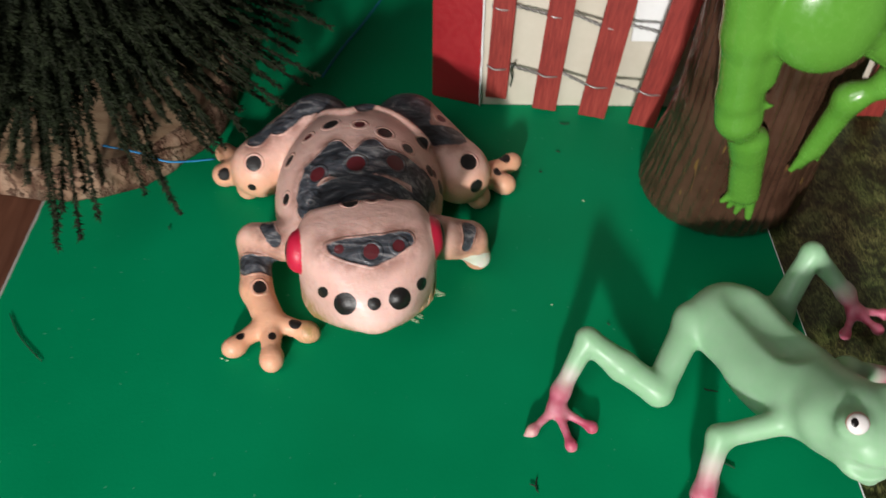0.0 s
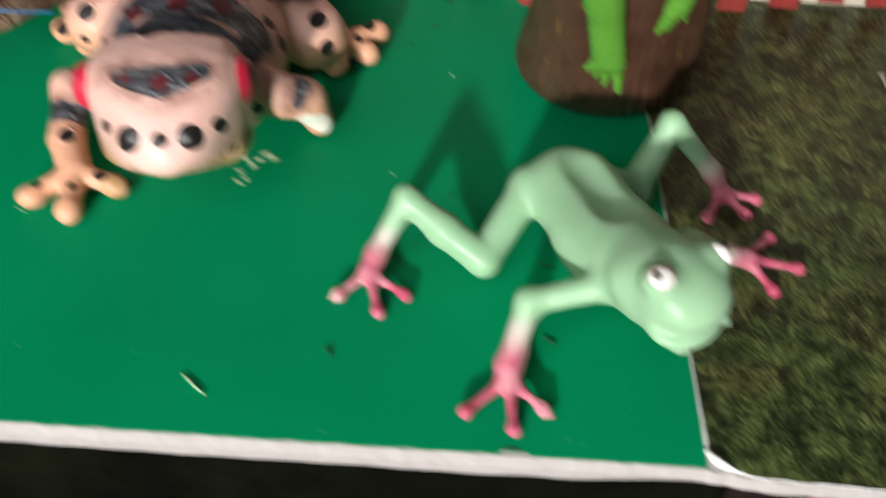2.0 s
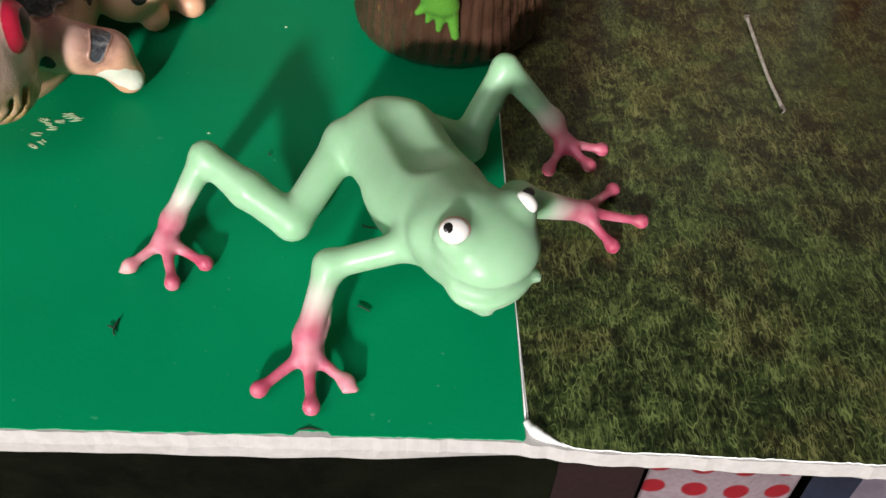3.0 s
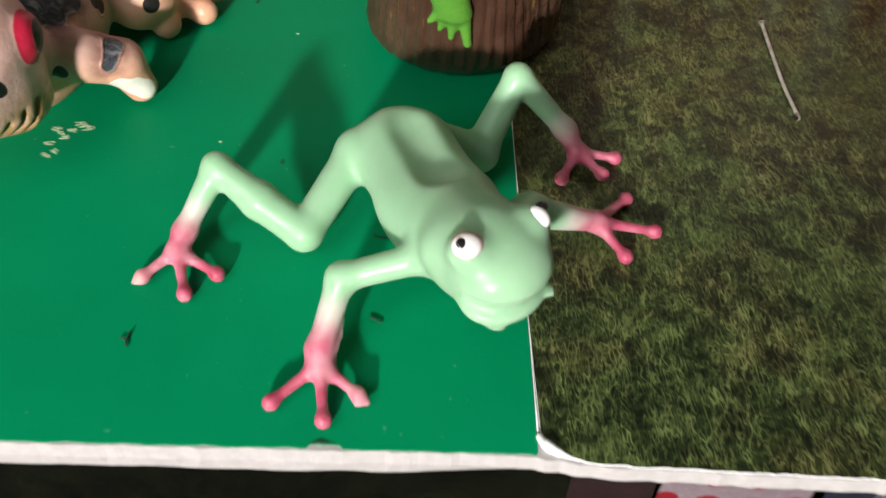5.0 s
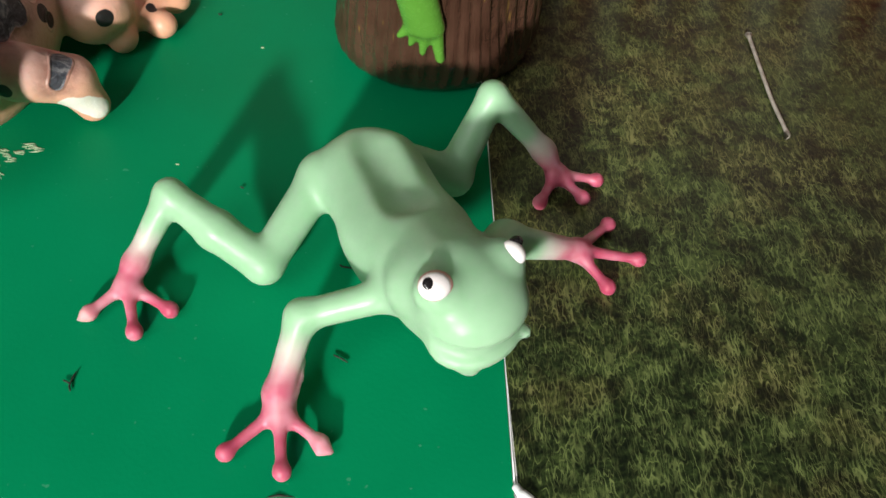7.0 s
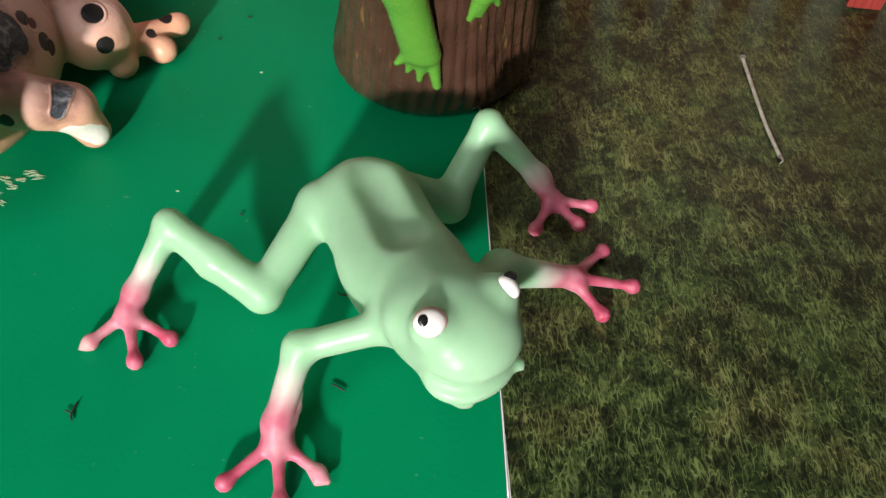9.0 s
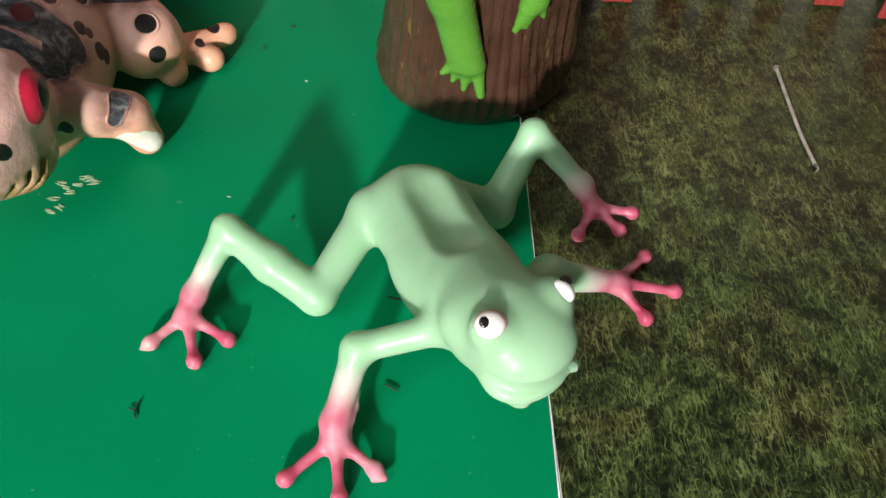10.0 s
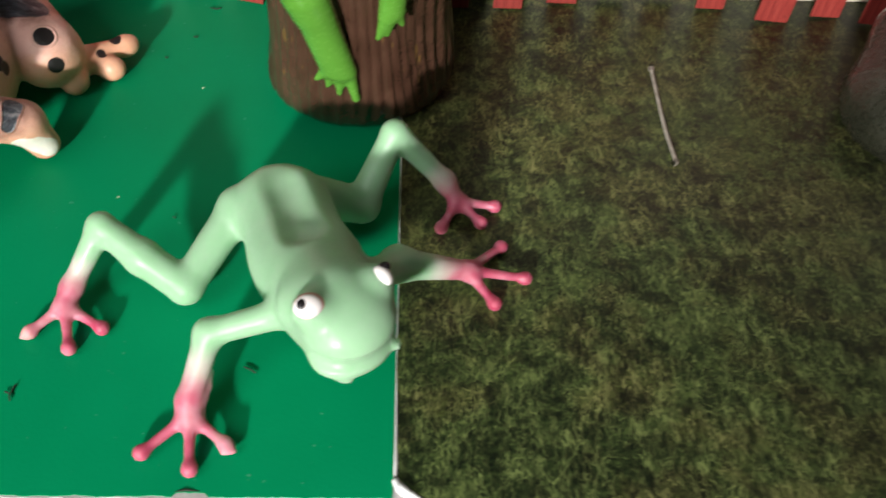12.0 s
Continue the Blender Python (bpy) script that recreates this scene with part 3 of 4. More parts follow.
    for c, r in (((0.1268, 0.1350, 0.0300), 0.0007), ((0.1256, 0.1357, 0.0302), 0.0006), ((0.1284, 0.1345, 0.0302), 0.0006), ((0.1404, 0.1425, 0.0335), 0.0009), ((0.1407, 0.1436, 0.0345), 0.0007)):
        s.append(limb(c, Vector(c) + ahead * 0.0006 + Vector((0, 0, -0.0004)), r, r * 0.3, 0.3))

    def pink(p):
        out = np.zeros(len(p))
        for hand, tips in toes.items():
            away = np.min([limb_d(p, hand, (*t, 0.003), 0, 0) for t in tips], axis=0)
            out = np.maximum(out, 1 - away / (0.0215 if hand == fore_l else 0.0185))
        return np.clip(out * 1.25, 0, 1)

    def tip(p):
        return np.clip(1.6 - np.sqrt(((p - np.array((0.0290, 0.1703, 0.002))) ** 2).sum(1)) / 0.0032, 0, 1)

    lips = [Vector((0.1292, 0.1434, 0.0376)) + across * (0.0122 * math.cos(a)) + ahead * (0.0100 * math.sin(a)) + Vector((0, 0, -0.0008 * math.sin(a))) for a in np.linspace(math.radians(8), math.radians(172), 14)]
    grooves = [limb(a, b, 0.0013, 0.0013, 0.3) for a, b in zip(lips, lips[1:])]
    spine = arc([(0.1015, 0.2110, 0.0358), (0.1070, 0.1960, 0.0382), (0.1118, 0.1830, 0.0412), (0.1135, 0.1780, 0.0440)], 3)
    grooves += [limb(a, b, 0.0020, 0.0020, 1.0) for a, b in zip(spine, spine[1:])]
    me = soft_mesh("body", s, (0.022, 0.118, -0.0012), (0.187, 0.244, 0.060), 0.0008, [RUBBER], 0.008, (("pink", pink), ("tip", tip)), grooves)
    frog = thing("rubber_frog", "pale green rubber toy frog with pink toes", "toy frog")
    body = new("body", me)
    body.parent = frog
    eye = blob("eye", (0.1192, 0.1406, 0.0513), (0.0036, 0.0031, 0.0017), 0.30, 0.50, EYE_WHITE, frog, "white painted eye")
    blob("eye_rim", (0.1194, 0.1410, 0.0511), (0.0039, 0.0034, 0.0014), 0.30, 0.50, EYE_RING, eye)
    blob("pupil", (0.1179, 0.1401, 0.0526), (0.0013, 0.0014, 0.0006), 0.2, 0.50, EYE_BLACK, eye, "black pupil")
    eye = blob("eye", (0.1368, 0.1528, 0.0492), (0.0022, 0.0031, 0.0022), 0.75, 0.3, EYE_WHITE, frog, "white painted eye")
    blob("pupil", (0.1372, 0.1546, 0.0506), (0.0017, 0.0014, 0.0011), 0.6, 0.3, EYE_BLACK, eye, "black pupil")


rubber_toy()


# ---- the spotted pink frog ----
# the painted marks: centre and radius; bands run from one to the next
DARK_SPOTS = [(-0.0469, 0.2862, 0.0479, 0.0027), (-0.0247, 0.2802, 0.0486, 0.0026), (-0.0102, 0.2859, 0.0389, 0.0027), (-0.0155, 0.2756, 0.0444, 0.0020), (-0.0631, 0.2748, 0.0382, 0.0021), (-0.0342, 0.2280, 0.0585, 0.0023), (-0.0205, 0.2327, 0.0571, 0.0021), (-0.0498, 0.2342, 0.0500, 0.0013), (-0.0016, 0.2748, 0.0230, 0.0021), (-0.0626, 0.2562, 0.0340, 0.0018), (-0.0710, 0.2274, 0.0144, 0.0022), (0.0094, 0.2881, 0.0281, 0.0032), (-0.0814, 0.2896, 0.0246, 0.0029), (-0.0980, 0.3007, 0.0091, 0.0033), (-0.0762, 0.2079, 0.0092, 0.0023), (-0.0640, 0.2074, 0.0100, 0.0023), (-0.0565, 0.2142, 0.0093, 0.0029), (0.0264, 0.3112, 0.0109, 0.0030), (0.0231, 0.3027, 0.0111, 0.0025), (0.0130, 0.2830, 0.0188, 0.0034), (-0.0082, 0.3158, 0.0373, 0.0020), (-0.0827, 0.2855, 0.0146, 0.0022)]
SIDE_SPOTS = [(-0.0024, 0.2730, 0.0267, 0.0026), (-0.0067, 0.2724, 0.0358, 0.0020), (-0.0058, 0.2381, 0.0224, 0.0022)]
SNOUT_SPOTS = [(-0.0418, 0.1995, 0.0420, 0.0024), (-0.0341, 0.1941, 0.0420, 0.0042), (-0.0243, 0.1932, 0.0430, 0.0026), (-0.0157, 0.1958, 0.0430, 0.0042), (-0.0083, 0.2031, 0.0425, 0.0026)]
MAROON_SPOTS = [(-0.0349, 0.2837, 0.0500, 0.0020), (-0.0559, 0.2827, 0.0441, 0.0017), (-0.0265, 0.2300, 0.0587, 0.0018), (-0.0136, 0.2377, 0.0512, 0.0016), (-0.0432, 0.2324, 0.0553, 0.0014), (-0.0049, 0.2739, 0.0329, 0.0016), (-0.0496, 0.2579, 0.0453, 0.0029), (-0.0348, 0.2605, 0.0488, 0.0033), (-0.0199, 0.2646, 0.0460, 0.0033), (-0.0365, 0.2087, 0.0531, 0.0020), (-0.0254, 0.2054, 0.0557, 0.0025), (-0.0165, 0.2094, 0.0544, 0.0020), (-0.0022, 0.3091, 0.0346, 0.0020)]
BANDS = [
    [(-0.0520, 0.2470, 0.0390, 0.0050), (-0.0360, 0.2490, 0.0455, 0.0062), (-0.0220, 0.2490, 0.0455, 0.0062), (-0.0100, 0.2490, 0.0380, 0.0050)],
    [(-0.0460, 0.2650, 0.0490, 0.0042), (-0.0436, 0.2700, 0.0490, 0.0030), (-0.0400, 0.2640, 0.0495, 0.0035)],
    [(-0.0330, 0.2640, 0.0500, 0.0035), (-0.0292, 0.2710, 0.0497, 0.0030), (-0.0240, 0.2640, 0.0480, 0.0040)],
    [(-0.0547, 0.2513, 0.0397, 0.0031), (-0.0509, 0.2599, 0.0453, 0.0047), (-0.0445, 0.2629, 0.0483, 0.0059), (-0.0361, 0.2585, 0.0484, 0.0050), (-0.0291, 0.2638, 0.0489, 0.0059), (-0.0176, 0.2641, 0.0446, 0.0055), (-0.0066, 0.2631, 0.0335, 0.0040)],
    [(-0.0398, 0.2115, 0.0505, 0.0026), (-0.0320, 0.2066, 0.0549, 0.0037), (-0.0252, 0.2058, 0.0558, 0.0047), (-0.0197, 0.2082, 0.0556, 0.0037), (-0.0144, 0.2134, 0.0533, 0.0027)],
    [(-0.0700, 0.2484, 0.0273, 0.0024), (-0.0654, 0.2399, 0.0271, 0.0024)],
    [(-0.0774, 0.2361, 0.0177, 0.0036), (-0.0684, 0.2383, 0.0148, 0.0036)],
    [(0.0089, 0.2495, 0.0257, 0.0028), (0.0080, 0.2435, 0.0216, 0.0018)],
    [(-0.0091, 0.2985, 0.0339, 0.0043), (0.0037, 0.3007, 0.0318, 0.0044)],
    [(-0.0810, 0.3012, 0.0290, 0.0041), (-0.0782, 0.3045, 0.0302, 0.0041)],
    [(-0.0092, 0.2627, 0.0371, 0.0059), (-0.0095, 0.2544, 0.0336, 0.0042)],
    [(-0.0715, 0.3054, 0.0332, 0.0045), (-0.0636, 0.3117, 0.0373, 0.0045), (-0.0507, 0.3133, 0.0384, 0.0040), (-0.0354, 0.2989, 0.0478, 0.0030), (-0.0244, 0.3128, 0.0381, 0.0036), (-0.0117, 0.3040, 0.0362, 0.0031)],
]
CHIP = [(0.0097, 0.2453, 0.0127, 0.0024), (0.0132, 0.2470, 0.0109, 0.0028), (0.0169, 0.2502, 0.0070, 0.0024)]
RIDGE_LINE = [(-0.0660, 0.3010), (-0.0593, 0.3062), (-0.0518, 0.3045), (-0.0460, 0.2985), (-0.0406, 0.2950), (-0.0336, 0.3010), (-0.0228, 0.2985), (-0.0140, 0.2930), (-0.0075, 0.2880)]
RIDGE = [(p.x, p.y, 0.0192 + 0.0315 * math.sqrt(max(0.02, 1 - ((p.x + 0.0355) / 0.0355) ** 2 - ((p.y - 0.2755) / 0.047) ** 2))) for p in arc([(x, y, 0) for x, y in RIDGE_LINE], 4)]


def spotted_toy():
    along = np.linspace(-0.04, 0.06, 201)
    smooth = lambda at, rows: np.convolve(np.pad(np.interp(along, at, rows), 8, "edge"), np.hanning(19)[1:-1] / np.hanning(19).sum(), "valid")
    width = smooth([-0.020, -0.0165, -0.008, 0.0, 0.008, 0.016, 0.021, 0.0250, 0.0285, 0.045], [0.0190, 0.0217, 0.0250, 0.0254, 0.0232, 0.0186, 0.0152, 0.0116, 0.0070, -0.0270])
    height = smooth([-0.018, -0.0115, 0.0, 0.006, 0.012, 0.018, 0.0246, 0.030, 0.036], [0.0550, 0.0585, 0.0590, 0.0580, 0.0556, 0.0506, 0.0440, 0.0370, 0.0290])

    def wedge(p):
        """The skull: three-cornered from above, flat on top, falling to the snout."""
        x, y = p[:, 0] + 0.028, p[:, 1] - 0.2175
        v, u = 0.159 * x - 0.987 * y, 0.987 * x + 0.159 * y
        half = np.interp(v, along, width)
        top = np.interp(v, along, height) - 0.004 * np.clip(np.abs(u) / 0.024, 0, 1.3) ** 2
        low = np.interp(v, [-0.02, 0.008, 0.026], [0.014, 0.019, 0.030])
        a = np.maximum(np.sqrt(u ** 2 + 0.0045 ** 2) - half, -0.0165 - v) * 0.85 + 0.0062
        b = np.maximum((p[:, 2] - top) * 0.78, low - p[:, 2]) + 0.0062
        return np.minimum(np.maximum(a, b), 0) + np.hypot(np.maximum(a, 0), np.maximum(b, 0)) - 0.0062

    hand_l = (-0.0665, 0.2170, 0.0060)
    foot_r, foot_l = (0.0130, 0.3010, 0.0080), (-0.0895, 0.3050, 0.0080)
    s = [
        ball((-0.0358, 0.2755, 0.0190), (0.0345, 0.0470, 0.0315), 0.0),
        ball((-0.0295, 0.2360, 0.0300), (0.0235, 0.0180, 0.0190), 0.0, 0.3),
        (0.3, wedge, np.array((-0.058, 0.180, 0.010)), np.array((0.004, 0.240, 0.066))),
        # hind legs
        limb((-0.0170, 0.3150, 0.0240), (0.0060, 0.2940, 0.0165), 0.0160, 0.0130, 0.5),
        limb((0.0060, 0.2950, 0.0170), foot_r, 0.0125, 0.0065, 0.5),
        limb(foot_r, (0.0270, 0.3115, 0.0080), 0.0054, 0.0034, 0.25), limb(foot_r, (0.0235, 0.3020, 0.0060), 0.0054, 0.0036, 0.25), limb(foot_r, (0.0140, 0.2940, 0.0060), 0.0054, 0.0044, 0.25),
        ball((0.0290, 0.3128, 0.0075), (0.0058, 0.0042, 0.0048), 0.6, 0.2), ball((0.0258, 0.3012, 0.0050), (0.0056, 0.0050, 0.0050), -0.1, 0.2), ball((0.0142, 0.2918, 0.0056), (0.0054, 0.0056, 0.0056), 0, 0.2),
        limb((-0.0560, 0.3150, 0.0240), (-0.0810, 0.2980, 0.0150), 0.0155, 0.0125, 0.5),
        limb((-0.0810, 0.2990, 0.0150), foot_l, 0.0120, 0.0065, 0.5),
        limb(foot_l, (-0.1010, 0.3200, 0.0055), 0.0058, 0.0048, 0.4), limb(foot_l, (-0.0990, 0.3050, 0.0052), 0.0058, 0.0055, 0.4), limb(foot_l, (-0.0870, 0.2960, 0.0052), 0.0058, 0.0050, 0.4),
        # arms
        limb((-0.0580, 0.2440, 0.0230), (-0.0755, 0.2490, 0.0180), 0.0085, 0.0070, 0.5),
        limb((-0.0755, 0.2490, 0.0180), (-0.0735, 0.2310, 0.0090), 0.0066, 0.0060, 0.4),
        limb((-0.0735, 0.2310, 0.0090), hand_l, 0.0060, 0.0058, 0.4),
        limb(hand_l, (-0.0765, 0.2085, 0.0050), 0.0046, 0.0030, 0.25), limb(hand_l, (-0.0645, 0.2030, 0.0052), 0.0048, 0.0034, 0.25), limb(hand_l, (-0.0545, 0.2145, 0.0048), 0.0046, 0.0032, 0.25),
        ball((-0.0785, 0.2062, 0.0042), (0.0052, 0.0042, 0.0042), 0.6, 0.2), ball((-0.0640, 0.2005, 0.0044), (0.0046, 0.0056, 0.0046), 0.0, 0.2), ball((-0.0525, 0.2138, 0.0042), (0.0054, 0.0044, 0.0044), -0.2, 0.2),
        limb((-0.0040, 0.2470, 0.0230), (0.0090, 0.2520, 0.0170), 0.0090, 0.0075, 0.5),
        limb((0.0090, 0.2520, 0.0170), (0.0130, 0.2540, 0.0060), 0.0072, 0.0055, 0.4),
    ]
    # the fold behind the skull
    rim = arc([(-0.0515, 0.2310, 0.0470), (-0.0400, 0.2345, 0.0530), (-0.0274, 0.2345, 0.0550), (-0.0150, 0.2355, 0.0530), (-0.0065, 0.2335, 0.0470)], 3)
    neck = [p + Vector((0, 0.0090, -0.0045)) for p in rim]
    folds = [limb(a, b, 0.0034, 0.0034, 0.35) for a, b in zip(neck, neck[1:])]
    # wrinkles on the throat, creases between the fingers
    folds += [limb((-0.0050 - 0.002 * k, 0.2160 - 0.006 * k, 0.0290), (-0.0090 - 0.003 * k, 0.2080 - 0.004 * k, 0.0170), 0.0012, 0.0012, 0.2) for k in range(3)]
    s += [limb(p, q, 0.0015, 0.0015, 0.2) for p, q in zip(RIDGE, RIDGE[1:])]
    s += [ball(q[:3], q[3] * 0.35, 0, 0.6) for q in SNOUT_SPOTS[1:4]]
    eyes = [((-0.0058, 0.2225, 0.0460), (0.0046, 0.0016, 0.0002)), ((-0.0515, 0.2150, 0.0460), (-0.0046, 0.0000, 0.0002))]
    s += [ball(c, (0.0050, 0.0080, 0.0075), 0, 0.2) for c, _ in eyes]

    def spots(rows, grow=0.0):
        return lambda p: 1000 * np.min([np.sqrt(((p - np.array(q[:3])) ** 2).sum(1)) - q[3] - grow for q in rows], axis=0)

    # marks on the skull are brushed on from above and in front
    stroke = np.array((-0.07, 0.70, -0.71))
    flat = np.eye(3) - 0.65 * np.outer(stroke, stroke)

    def skull_spots(rows, grow=0.0):
        return lambda p: 1000 * np.min([np.sqrt((((p - np.array(q[:3])) @ flat) ** 2).sum(1)) - q[3] - grow for q in rows], axis=0)

    def bands(p):
        d = 1000 * np.min([limb_d(p, a[:3], b[:3], a[3] * 1.18, b[3] * 1.18) for row in BANDS for a, b in zip(row, row[1:])], axis=0)
        brow = BANDS[4]
        d = np.minimum(d, 1000 * np.min([limb_d(p @ flat, np.array(a[:3]) @ flat, np.array(b[:3]) @ flat, a[3] * 1.1, b[3] * 1.1) for a, b in zip(brow, brow[1:])], axis=0))
        line = np.array(RIDGE)
        behind = 1000 * (np.interp(p[:, 0], line[:, 0], line[:, 1]) + 0.0016 - p[:, 1])
        flank = 1000 * np.maximum(np.abs(p[:, 0] + 0.0365) - 0.0295, 0.026 - p[:, 2])
        return np.minimum(d, np.maximum(behind, flank))

    def chip(p):
        tips = [1000 * (np.sqrt(((p - np.array(c)) ** 2).sum(1)) - 0.0023) for c in ((-0.0800, 0.2045, 0.0045), (-0.0640, 0.1985, 0.0030))]
        return np.min(tips + [1000 * limb_d(p, a[:3], b[:3], a[3] + 0.0012, b[3] + 0.0012) for a, b in zip(CHIP, CHIP[1:])], axis=0)

    def dark(p):
        iris = [1000 * ball_d(p, np.array(c) + np.array(d), (0.0036, 0.0050, 0.0052)) for c, d in eyes]
        return np.minimum.reduce([np.min(iris, axis=0), spots(DARK_SPOTS[:5] + DARK_SPOTS[8:13] + SIDE_SPOTS, 0.0005)(p), skull_spots(DARK_SPOTS[5:8], 0.0006)(p), spots(DARK_SPOTS[13:], -0.0003)(p), skull_spots(SNOUT_SPOTS, -0.0003)(p)])

    def red(p):
        ring = np.min([1000 * ball_d(p, c, (0.0060, 0.0086, 0.0078)) for c, _ in eyes], axis=0)
        return np.maximum(ring, -np.min([1000 * ball_d(p, np.array(c) + np.array(d), (0.0036, 0.0050, 0.0052)) for c, d in eyes], axis=0))

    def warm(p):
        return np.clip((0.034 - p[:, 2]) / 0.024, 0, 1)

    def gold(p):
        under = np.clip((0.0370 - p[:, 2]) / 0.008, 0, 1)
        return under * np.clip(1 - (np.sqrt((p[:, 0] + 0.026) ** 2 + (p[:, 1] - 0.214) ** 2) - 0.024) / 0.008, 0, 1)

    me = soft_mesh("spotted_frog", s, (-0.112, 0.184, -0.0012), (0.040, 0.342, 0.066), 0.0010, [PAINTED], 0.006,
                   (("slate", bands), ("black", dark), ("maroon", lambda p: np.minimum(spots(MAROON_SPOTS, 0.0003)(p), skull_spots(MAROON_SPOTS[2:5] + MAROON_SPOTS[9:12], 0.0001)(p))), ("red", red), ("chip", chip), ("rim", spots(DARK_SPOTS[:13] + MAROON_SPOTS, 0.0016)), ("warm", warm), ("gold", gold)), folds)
    return tagged(new("spotted_frog", me), "pink-cream frog figure with slate bands and dark spots", "frog figure")


spotted_toy()


# ---- the stump with the climbing frog ----
def stump_figure():
    t = thing("stump_figurine", "brown plastic tree stump with a lime green frog climbing it", "figurine", at=(0.1225, 0.306, 0))
    bm = bmesh.new()
    sides, rings = 150, []
    profile = [(0.0, 0.90), (0.0012, 0.955), (0.004, 0.99), (0.008, 1.0), (0.014, 0.99), (0.022, 0.965), (0.032, 0.93), (0.045, 0.895), (0.06, 0.875), (0.08, 0.865), (0.105, 0.87), (0.13, 0.88), (0.15, 0.88), (0.153, 0.82)]
    zs = np.interp(np.linspace(0, len(profile) - 1, 70), range(len(profile)), [p[0] for p in profile])
    rs = np.interp(np.linspace(0, len(profile) - 1, 70), range(len(profile)), [p[1] for p in profile])
    for z, r in zip(zs, rs):
        ring = []
        for k in range(sides):
            a = 2 * math.pi * k / sides
            groove = 0.0009 * math.sin(a * 46 + 5 * noise.noise((a * 2, z * 14, 0))) * min(1, z / 0.006) + 0.0006 * noise.noise((math.cos(a) * 9, math.sin(a) * 9, z * 22))
            bulge = 0.0018 * math.sin(a * 3 + 1 + z * 18) * min(1, z / 0.02)
            q = r + (groove + bulge) / 0.036
            ring.append(bm.verts.new((0.0355 * q * math.cos(a) + 0.01 * z, 0.0350 * q * math.sin(a) - 0.25 * min(z, 0.06) - 0.10 * max(z - 0.06, 0), z)))
        rings.append(ring)
    for a, c in zip(rings, rings[1:]):
        for k in range(sides):
            bm.faces.new((a[k], a[(k + 1) % sides], c[(k + 1) % sides], c[k]))
    bm.faces.new(rings[0][::-1])
    bm.faces.new(rings[-1])
    part("stump", bm, STUMP, t, "brown ribbed glossy plastic bark")
    # the frog: positions are in the room, the part is shifted to the stump's base
    s = [
        # belly with its hem, thighs
        ball((0.1170, 0.2400, 0.1290), (0.0190, 0.0100, 0.0215), 0, tilt=-0.15),
        limb((0.1085, 0.2445, 0.1110), (0.1145, 0.2432, 0.1075), 0.0020, 0.0022, 0.3), limb((0.1145, 0.2432, 0.1075), (0.1255, 0.2432, 0.1070), 0.0022, 0.0022, 0.3), limb((0.1255, 0.2432, 0.1070), (0.1330, 0.2440, 0.1150), 0.0022, 0.0020, 0.3),
        limb((0.0935, 0.2440, 0.1370), (0.0960, 0.2445, 0.1170), 0.0095, 0.0090, 0.5),
        limb((0.1030, 0.2425, 0.1260), (0.1045, 0.2460, 0.1000), 0.0060, 0.0050, 0.35),
        limb((0.0960, 0.2445, 0.1170), (0.0990, 0.2475, 0.0930), 0.0090, 0.0075, 0.5),
        # knee, spur and the flat webbed foot
        ball((0.1008, 0.2485, 0.0845), (0.0080, 0.0060, 0.0115), 0, 1.2),
        limb((0.1045, 0.2465, 0.0885), (0.1112, 0.2455, 0.0882), 0.0026, 0.0006, 0.2),
        limb((0.1030, 0.2500, 0.0800), (0.1100, 0.2562, 0.0620), 0.0062, 0.0042, 1.2),
        limb((0.1080, 0.2545, 0.0670), (0.1146, 0.2640, 0.0335), 0.0038, 0.0028, 1.2), limb((0.1105, 0.2545, 0.0670), (0.1180, 0.2640, 0.0330), 0.0036, 0.0028, 1.2), limb((0.1125, 0.2545, 0.0670), (0.1214, 0.2640, 0.0325), 0.0036, 0.0028, 1.2),
        limb((0.1150, 0.2632, 0.0345), (0.1105, 0.2642, 0.0288), 0.0026, 0.0012, 0.2),
        limb((0.1160, 0.2635, 0.0330), (0.1140, 0.2650, 0.0252), 0.0026, 0.0011, 0.2),
        limb((0.1185, 0.2640, 0.0300), (0.1178, 0.2655, 0.0215), 0.0026, 0.0011, 0.2),
        limb((0.1215, 0.2640, 0.0320), (0.1236, 0.2658, 0.0190), 0.0026, 0.0016, 0.2),
        # the other leg
        limb((0.1340, 0.2440, 0.1200), (0.1480, 0.2450, 0.1090), 0.0085, 0.0060, 0.6),
        limb((0.1500, 0.2460, 0.1080), (0.1470, 0.2470, 0.0970), 0.0056, 0.0045, 0.5),
        limb((0.1470, 0.2470, 0.0960), (0.1385, 0.2510, 0.0880), 0.0044, 0.0036, 0.4),
        limb((0.1385, 0.2512, 0.0885), (0.1350, 0.2594, 0.0575), 0.0034, 0.0025, 1.2), limb((0.1400, 0.2512, 0.0880), (0.1385, 0.2590, 0.0600), 0.0034, 0.0025, 1.2),
        limb((0.1350, 0.2590, 0.0570), (0.1322, 0.2612, 0.0475), 0.0026, 0.0011, 0.2),
        limb((0.1365, 0.2590, 0.0570), (0.1352, 0.2610, 0.0490), 0.0024, 0.0010, 0.2),
        limb((0.1385, 0.2585, 0.0610), (0.1402, 0.2600, 0.0540), 0.0024, 0.0011, 0.2),
    ]
    me = soft_mesh("frog", s, (0.080, 0.226, 0.012), (0.162, 0.276, 0.154), 0.0009, [LIME], 0.005)
    ob = new("frog", me)
    ob.parent = t
    ob.location = (-0.1225, -0.306, 0)
    ob["label"] = "lime green glossy frog with webbed feet"


stump_figure()


